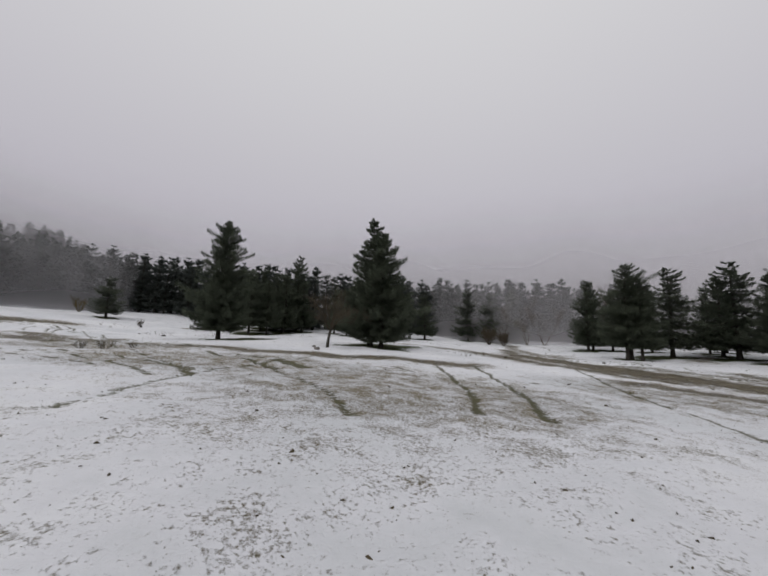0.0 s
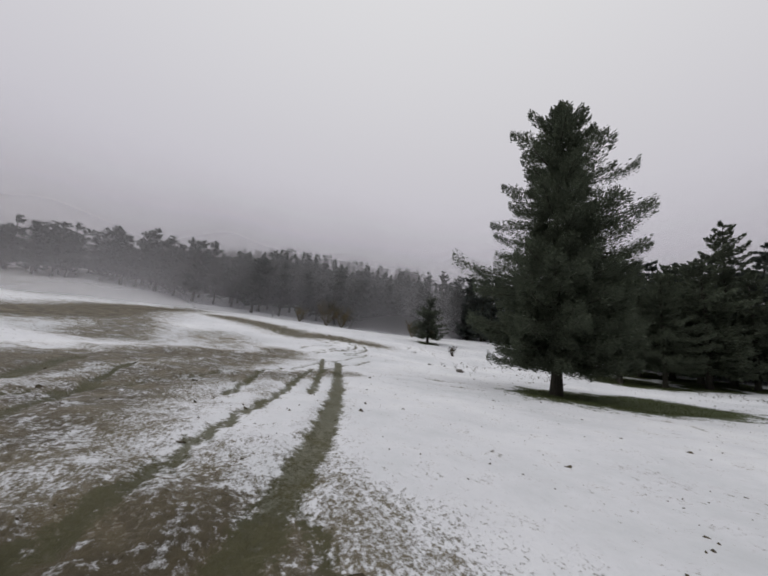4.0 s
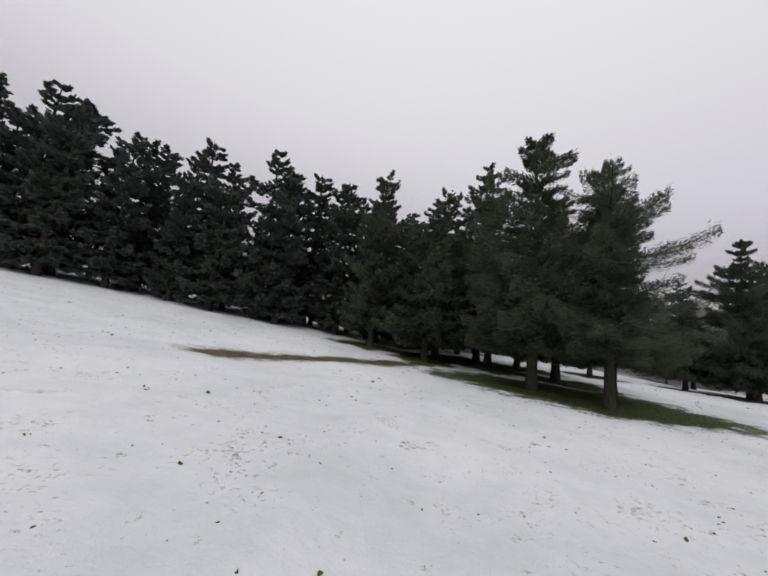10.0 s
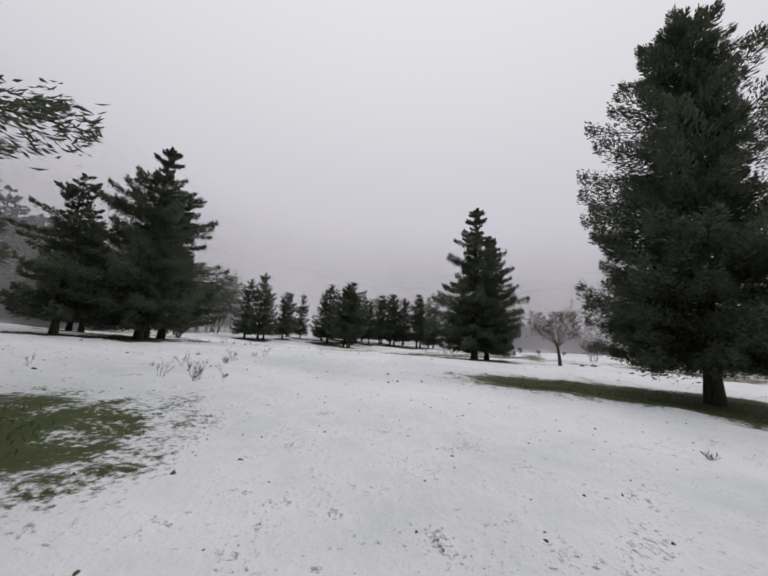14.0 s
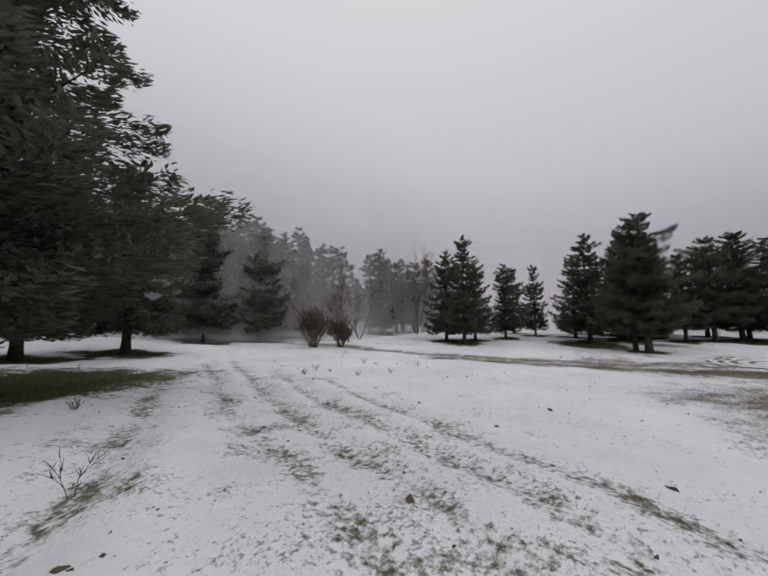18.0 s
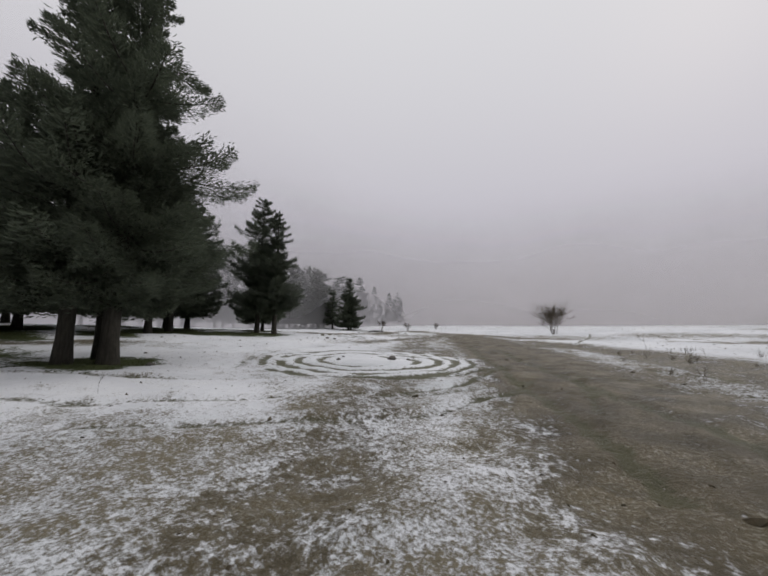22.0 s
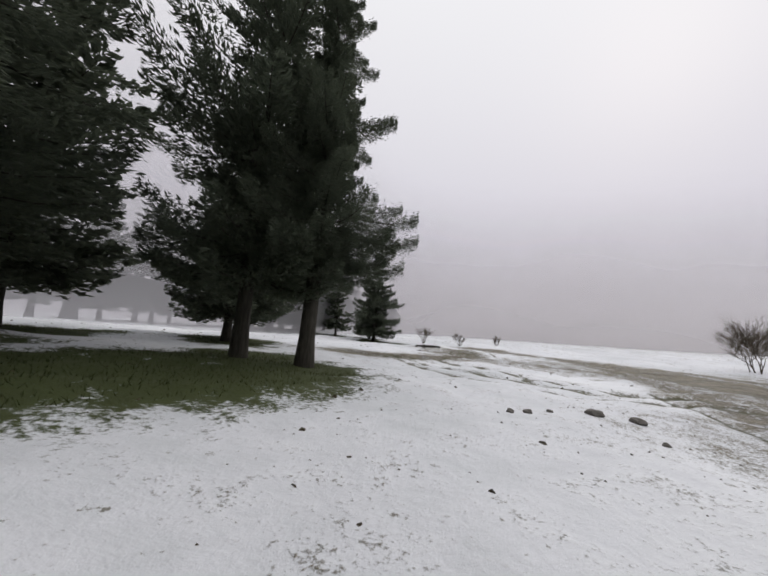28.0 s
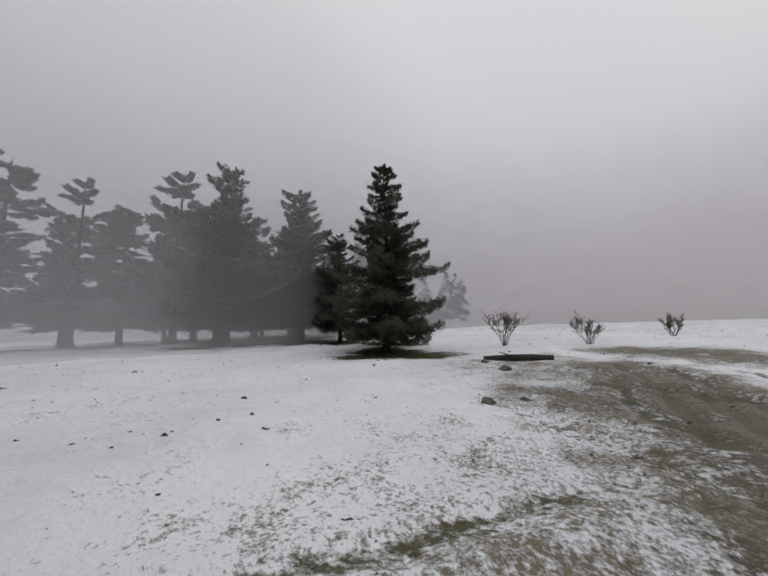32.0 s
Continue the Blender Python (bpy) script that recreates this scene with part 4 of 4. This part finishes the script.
def haze_shell(line, deep, tall, thick, label):
    """A thin shell added to imitate haze round the place: an inner and an outer face, closed above, well beyond the
    way.
    """
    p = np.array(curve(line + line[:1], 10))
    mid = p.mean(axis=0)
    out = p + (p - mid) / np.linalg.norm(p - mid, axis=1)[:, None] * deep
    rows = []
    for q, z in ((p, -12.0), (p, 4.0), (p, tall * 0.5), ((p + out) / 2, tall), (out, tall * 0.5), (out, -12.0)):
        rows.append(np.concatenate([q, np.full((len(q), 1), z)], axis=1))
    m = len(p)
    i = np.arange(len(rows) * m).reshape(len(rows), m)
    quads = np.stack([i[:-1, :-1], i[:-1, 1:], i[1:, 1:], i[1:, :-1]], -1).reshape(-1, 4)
    me = raw_mesh("backdrop", np.concatenate(rows), quads, haze_sheet_material("mist", thick, tall * 0.95), True)
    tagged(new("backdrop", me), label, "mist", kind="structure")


# two see-through shells added to pale the far woods and the distance like haze
haze_shell([(-91, 18), (-86.5, 44), (-84, 64), (-88, 84), (-80, 101), (-40, 106), (-8, 102), (18, 90.5), (50, 88), (70, 76), (67, 58), (61, 34), (59.5, 16), (60, 2), (58, -20), (40, -38), (0, -40), (-44, -40), (-86, -24)], 5, 42, 0.36, "pale see-through shell imitating mist before the far woods")
haze_shell([(-134, 30), (-126, 90), (-80, 132), (0, 142), (80, 130), (128, 80), (134, 20), (112, -40), (60, -80), (0, -88), (-70, -84), (-124, -40)], 8, 70, 0.78, "pale see-through shell imitating mist that closes off the distance")


# ---- small things on the meadow ----
def twigs(seed, tall, stems, levels, spread, thick, split=3, least=0.004, lean=0.5, first=0.5):
    """Bare forked twigs one above the other, as tapered tubes."""
    g = random.Random(seed)
    paths = []

    def shoot(p, d, length, r, level):
        pts = [(tuple(p), r)]
        q = Vector(p)
        for i in range(3):
            d = (d + Vector((g.uniform(-1, 1), g.uniform(-1, 1), g.uniform(-0.2, 0.7))) * 0.22).normalized()
            q = q + d * (length / 3)
            pts.append((tuple(q), r * (1 - 0.22 * (i + 1))))
        paths.append(pts)
        if level > 0:
            for k in range(split):
                at_ = pts[g.choice((1, 2, 3, 3))]
                side = Vector((g.uniform(-1, 1), g.uniform(-1, 1), g.uniform(-0.5, 0.6) if first < 0.4 else g.uniform(-0.1, 0.6)))
                shoot(at_[0], (d + side * spread).normalized(), length * g.uniform(0.5, 0.75) * (1.25 if first < 0.4 else 1), max(least, at_[1] * 0.66), level - 1)

    for k in range(stems):
        a = g.uniform(0, 6.28)
        spot = (0.14 * tall if first < 0.4 else min(0.012 * stems, 0.09 * tall)) * g.uniform(0.2, 1)
        shoot((spot * math.cos(a), spot * math.sin(a), -0.05), Vector((math.cos(a) * lean * (stems > 1), math.sin(a) * lean * (stems > 1), 1)).normalized(), tall * first * g.uniform(0.8, 1.2), thick, levels)
    return tubes(paths, 3)


def bare_plant(name, label, category, x, y, seed, tall, stems, levels, spread, thick, mat, group="", split=3, least=0.011, lean=0.5, first=0.5):
    ob = new(name, raw_mesh(name, *twigs(seed, tall, stems, levels, spread, thick, split, least, lean, first), mat, True))
    ob.matrix_basis = pose(*at(x, y, -0.02))
    return tagged(ob, label, category, group)


def young_tree(x, y):
    """The small bare broadleaf tree beside the tall fir."""
    root = new("young_tree")
    root.matrix_basis = pose(*at(x, y, -0.05))
    tagged(root, "small leafless tree with a forked leaning trunk", "tree")
    stem = [((0, 0, 0), 0.2), ((0.05, 0.02, 0.8), 0.16), ((0.16, 0.05, 1.5), 0.14), ((0.3, 0.1, 2.2), 0.11)]
    v, f = tubes([stem], 8)
    part("trunk", raw_mesh("trunk", v, f, BARK, True), root)
    vs, fs, base = [], [], 0
    for k in range(10):
        v, f = twigs(60 + k, 3.8, 1, 5, 0.9, 0.05, 3, 0.011)
        a = k * 0.7
        m = Matrix.Translation((0.16 + 0.012 * k, 0.06, 1.2 + 0.11 * k)) @ Matrix.Rotation(a, 4, "Z") @ Matrix.Rotation(radians(10 + 5 * k), 4, "Y")
        m = np.array(m)
        vs.append(v @ m[:3, :3].T + m[:3, 3])
        fs.append(f + base)
        base += len(v)
    part("crown", raw_mesh("crown", np.concatenate(vs), np.concatenate(fs), TWIG, True), root, "thin bare brown twigs", "stuff")


young_tree(-4.5, 35.0)
bare_plant("round_shrub", "leafless round shrub standing alone in the snow", "shrub", 20.6, 12.4, 5, 4.0, 6, 4, 0.9, 0.06, TWIG, split=4, least=0.012, lean=0.3, first=0.36)
for i, (bx, by, bt) in enumerate(((47.6, 12.4, 1.9), (44.2, 9.0, 1.6), (40.5, 5.0, 1.4))):
    bare_plant("round_shrub", "dark leafless shrub far out on the meadow", "shrub", bx, by, 15 + i, bt, 8, 4, 0.75, 0.025, TWIG, split=3, least=0.01, lean=0.5, first=0.4)
for i, (bx, by, bt) in enumerate(((-9.6, 17.0, 0.62), (-11.8, 17.2, 0.5), (-10.4, 19.2, 0.46))):
    bare_plant("low_shrub", "low dark leafless shrub beside the ruts", "shrub", bx, by, 6 + i, bt, 17 - 2 * i, 3, 0.8, 0.010, WEED, "low shrubs by the ruts", 3, 0.004, 0.9)
bare_plant("thorn_bush", "wide dark leafless thorn bush in the snow", "shrub", 13.4, 83.6, 9, 3.4, 30, 4, 1.0, 0.04, TWIG, "thorn bushes by the track", 3, 0.018)
bare_plant("thorn_bush", "wide dark leafless thorn bush in the snow", "shrub", 16.6, 83.0, 10, 2.6, 28, 4, 1.0, 0.04, TWIG, "thorn bushes by the track", 3, 0.018)
for i, (bx, by, bt) in enumerate(((22.0, 86.5, 7.0), (26.0, 88.0, 8.0), (39.5, 86.6, 11.5), (42.5, 88.5, 10.5), (19.0, 90.5, 7.5))):
    bare_plant("bare_tree", "slender leafless brown tree at the forest edge", "tree", bx, by, 30 + i, bt, 3, 5, 0.5, 0.09, TWIG, "leafless trees at the forest edge", least=0.014)
for i, (bx, by, bt) in enumerate(((-86.5, 43.0, 4.2), (-87.0, 39.5, 5.0), (-88.5, 33.5, 3.4), (-80.5, 58.5, 3.2), (-77.0, 62.0, 2.4))):
    bare_plant("ochre_shrub", "ochre-brown shrub before the western woods", "shrub", bx, by, 40 + i, bt, 14, 3, 0.6, 0.05, OCHRE, "shrubs before the western woods", least=0.03)
bare_plant("brown_shrub", "reddish brown leafless shrub beside a tree stump", "shrub", -54.3, 53.4, 12, 1.15, 18, 4, 0.6, 0.012, TWIG, least=0.007)


def stone(x, y, size, seed, label, name="rock"):
    bm = bmesh.new()
    bmesh.ops.create_icosphere(bm, subdivisions=2, radius=size)
    for v in bm.verts:
        v.co *= 1 + 0.55 * noise.noise(v.co * (1.6 / size) + Vector((seed * 3.1, 0, 0))) + 0.12 * noise.noise(v.co * (5 / size))
        v.co.z *= 0.62
    me = bpy.data.meshes.new(name)
    bm.to_mesh(me)
    bm.free()
    me.materials.append(STONE)
    ob = new(name, me)
    ob.matrix_basis = pose(*at(x, y, size * 0.22), 0, 0, seed * 47)
    return tagged(ob, label, "rock", "rocks on the meadow")


def stone_material():
    m, n, l, b = material("lichen_stone", 0.9)
    co = n.new("ShaderNodeTexCoord").outputs["Object"]
    t, u = noise_node(n, l, 7, 6, 0.7, co), noise_node(n, l, 2.2, 3, 0.5, co)
    l.new(mix(n, l, u.outputs[0], ramp(n, l, t.outputs[0], [(0.3, (0.07, 0.065, 0.06)), (0.7, (0.24, 0.23, 0.21))]).outputs[0], (0.13, 0.115, 0.100)), b.inputs["Base Color"])
    bump(n, l, b, t.outputs[0], 0.02, 0.8)
    return m


STONE = stone_material()
ROCKS = []


def rocks(*spots):
    for x, y, r in spots:
        stone(x, y, r, len(ROCKS), "weathered grey-brown rock lying in the snow")
        ROCKS.append((x, y))


rocks((-3.4, 30.6, 0.28), (-5.0, 33.0, 0.22), (-21.4, 17.6, 0.34), (-22.3, 18.2, 0.2))
rocks((-39.6, 42.1, 0.17), (-36.2, 43.3, 0.3), (-39.3, 43.6, 0.12), (-38.4, 44.4, 0.1))
rocks((36.5, 40.0, 0.14), (35.8, 39.9, 0.13), (37.7, 40.6, 0.08), (38.0, 40.9, 0.07), (35.8, 41.2, 0.06), (37.3, 40.3, 0.06))
rocks((45.6, 19.4, 0.16), (44.8, 23.4, 0.12), (46.7, 17.9, 0.14), (44.3, 22.9, 0.08))
rocks((25.2, 48.8, 0.2), (26.6, 50.9, 0.09), (25.6, 48.3, 0.07), (24.8, 47.9, 0.08), (27.2, 49.8, 0.06), (30.0, 56.5, 0.12))


def log():
    v, f = tubes([[((-1.1, 0, 0.12), 0.10), ((-0.4, 0.05, 0.13), 0.12), ((0.3, 0.02, 0.12), 0.11), ((1.2, 0.12, 0.10), 0.07)], [((0.2, 0.02, 0.14), 0.04), ((0.5, 0.3, 0.28), 0.02), ((0.7, 0.4, 0.34), 0.008)]], 8)
    ob = new("fallen_log", raw_mesh("fallen_log", v, f, BARK, True))
    ob.matrix_basis = pose(*at(45.8, 17.0, 0), 0, 0, 20)
    tagged(ob, "short fallen log lying on the snow", "log")


log()


def stump(x, y):
    root = new("tree_stump")
    root.matrix_basis = pose(*at(x, y, 0), 6, -5, 20) @ Matrix.Scale(0.62, 4)
    tagged(root, "low cut tree stump in the snow", "stump")
    bm = bmesh.new()
    bmesh.ops.create_cone(bm, cap_ends=True, segments=14, radius1=0.34, radius2=0.25, depth=0.75)
    for q in bm.verts:
        q.co.z += 0.3
        q.co.x *= 1 + 0.12 * noise.noise(q.co * 4)
        q.co.y *= 1 + 0.12 * noise.noise(q.co * 4 + Vector((5, 0, 0)))
    bmesh.ops.bevel(bm, geom=[e for e in bm.edges], offset=0.015, segments=1, affect="EDGES")
    me = bpy.data.meshes.new("stump_body")
    bm.to_mesh(me)
    bm.free()
    me.materials.append(BARK)
    part("stump_body", me, root)
    bm = bmesh.new()
    bmesh.ops.create_cone(bm, cap_ends=True, segments=14, radius1=0.22, radius2=0.2, depth=0.02)
    me = bpy.data.meshes.new("cut_face")
    bm.to_mesh(me)
    bm.free()
    me.materials.append(TWIG)
    part("cut_face", me, root, "pale cut wood").location = (0, 0, 0.685)


stump(-53.3, 52.9)

# dry weed stalks
WAY = curve([(x, y) for x, y in ((-33.2, 33.3), (-42.4, 40.6), (-47.5, 47.2), (-48.2, 50.8), (-45.9, 54.3), (-39.4, 55.6), (-26.1, 55.8), (-12.4, 58.7), (-0.7, 63.7), (10.9, 63.8), (17.8, 62), (21.4, 57.8))], 10)
WEEDS = []
for k in range(6):
    WEEDS.append(raw_mesh("dry_weed", *twigs(80 + k, (0.55, 0.8, 0.4, 0.35, 0.6, 0.3)[k], (2, 1, 5, 7, 3, 8)[k], (2, 2, 2, 1, 2, 2)[k], 0.8, 0.006, 3), WEED, True))
SITES = [(-50, 48.5, 7, 4, 46), (-42, 47, 5, 4, 22), (-34.5, 51.5, 4, 3, 26), (-25, 59.5, 6, 3, 30), (-38, 53.5, 4, 3, 14), (-39, 45, 6, 3, 16), (11.5, 42, 4, 4, 26), (14, 45, 3, 4, 10), (-8, 67, 5, 3, 10), (3, 70, 8, 4, 12), (24, 62, 4, 3, 8)]
for sx, sy, ra, rb, n in SITES:
    for _ in range(n):
        x, y = sx + ra * rng.gauss(0, 0.55), sy + rb * rng.gauss(0, 0.55)
        if min(math.hypot(x - p[0], y - p[1]) for p in WAY) < 3.2:
            continue
        ob = new("dry_weed", rng.choice(WEEDS))
        s = rng.uniform(0.6, 1.25)
        ob.matrix_basis = pose(*at(x, y, -0.02), rng.uniform(-10, 10), rng.uniform(-10, 10), rng.uniform(0, 360)) @ Matrix.Diagonal((s, s, s, 1))
        tagged(ob, "dry brown weed stalk standing out of the snow", "weed", "dry weeds in the snow")


def litter():
    """Clods of turf, twigs and crumbs strewn over the snow."""
    g = np.random.default_rng(21)
    n = 22000
    x, y = g.uniform(-66, 60, n), g.uniform(-4, 88, n)
    s = g.uniform(0.006, 0.022, n) * (1 + 1.6 * (g.uniform(0, 1, n) > 0.93))
    z = surface(x, y) - 0.3 * s
    a = g.uniform(0, 6.28, n)
    lx, ly = s * g.uniform(0.8, 2.2, n), s
    ca, sa = np.cos(a), np.sin(a)
    corner = [(-1, -0.7, 0), (0.2, -1, 0), (1.1, 0.1, 0), (0.1, 0.9, 0), (-0.5, -0.1, 1), (0.35, 0.1, 0.8)]
    v = np.stack([np.stack([x + ca * lx * cx - sa * ly * cy, y + sa * lx * cx + ca * ly * cy, z + cz * s * 1.1], -1) for cx, cy, cz in corner], 1)
    v = (v + g.normal(0, 0.22, (n, 6, 3)) * s[:, None, None]).reshape(-1, 3)
    i = np.arange(n)[:, None] * 6
    f = np.concatenate([i + np.array([q]) for q in ((0, 1, 5), (0, 5, 4), (1, 2, 5), (2, 3, 5), (3, 4, 5), (3, 0, 4))])
    tagged(new("snow_litter", raw_mesh("snow_litter", v, f, WEED)), "small dark clods and twigs strewn on snow", "litter", kind="stuff")


litter()


def grass_blades():
    """Short blades of grass on the bare turf under the firs."""
    g = np.random.default_rng(31)
    gx, gy = GRID["grass"]
    keep = (gx > -60) & (gx < 66) & (gy > -14) & (gy < 92)
    gx, gy = gx[keep], gy[keep]
    n = 70000
    i = g.integers(0, len(gx), n)
    x, y = gx[i] + g.uniform(-0.12, 0.12, n), gy[i] + g.uniform(-0.12, 0.12, n)
    z = surface(x, y) - 0.01
    a, h, w = g.uniform(0, 6.28, n), g.uniform(0.04, 0.12, n), g.uniform(0.006, 0.014, n)
    tip = g.normal(0, 0.5, (n, 2)) * h[:, None]
    ca, sa = np.cos(a) * w, np.sin(a) * w
    v = np.stack([np.stack([x - ca, y - sa, z], -1), np.stack([x + ca, y + sa, z], -1), np.stack([x + tip[:, 0], y + tip[:, 1], z + h], -1)], 1).reshape(-1, 3)
    me = raw_mesh("grass_blades", v, np.arange(3 * n).reshape(n, 3), foliage("turf_grass", (0.040, 0.058, 0.020), (0.110, 0.120, 0.055)))
    tagged(new("grass_blades", me), "short green grass blades on bare turf", "grass", kind="stuff")


grass_blades()


def sign_board(x, y):
    root = new("sign_board")
    root.matrix_basis = pose(*at(x, y, 0), 0, 0, 75)
    tagged(root, "small white sign board on a wooden post", "sign")
    v, f = tubes([[((0, 0, -0.2), 0.045), ((0, 0, 0.8), 0.043), ((0, 0, 1.75), 0.04)]], 8)
    part("post", raw_mesh("post", v, f, BARK, True), root)
    bm = bmesh.new()
    bmesh.ops.create_cube(bm, size=1)
    bmesh.ops.scale(bm, vec=(0.03, 0.5, 0.42), verts=bm.verts)
    bmesh.ops.bevel(bm, geom=list(bm.edges), offset=0.008, segments=2, affect="EDGES")
    me = bpy.data.meshes.new("board")
    bm.to_mesh(me)
    bm.free()
    m, n, l, b = material("sign_paint", 0.5)
    t = noise_node(n, l, 9, 4, 0.6, n.new("ShaderNodeTexCoord").outputs["Object"])
    l.new(ramp(n, l, t.outputs[0], [(0.3, (0.55, 0.55, 0.53)), (0.6, (0.78, 0.78, 0.77))]).outputs[0], b.inputs["Base Color"])
    me.materials.append(m)
    part("board", me, root, "weathered white painted board").location = (0.06, 0, 1.5)


sign_board(-86.0, 27.5)
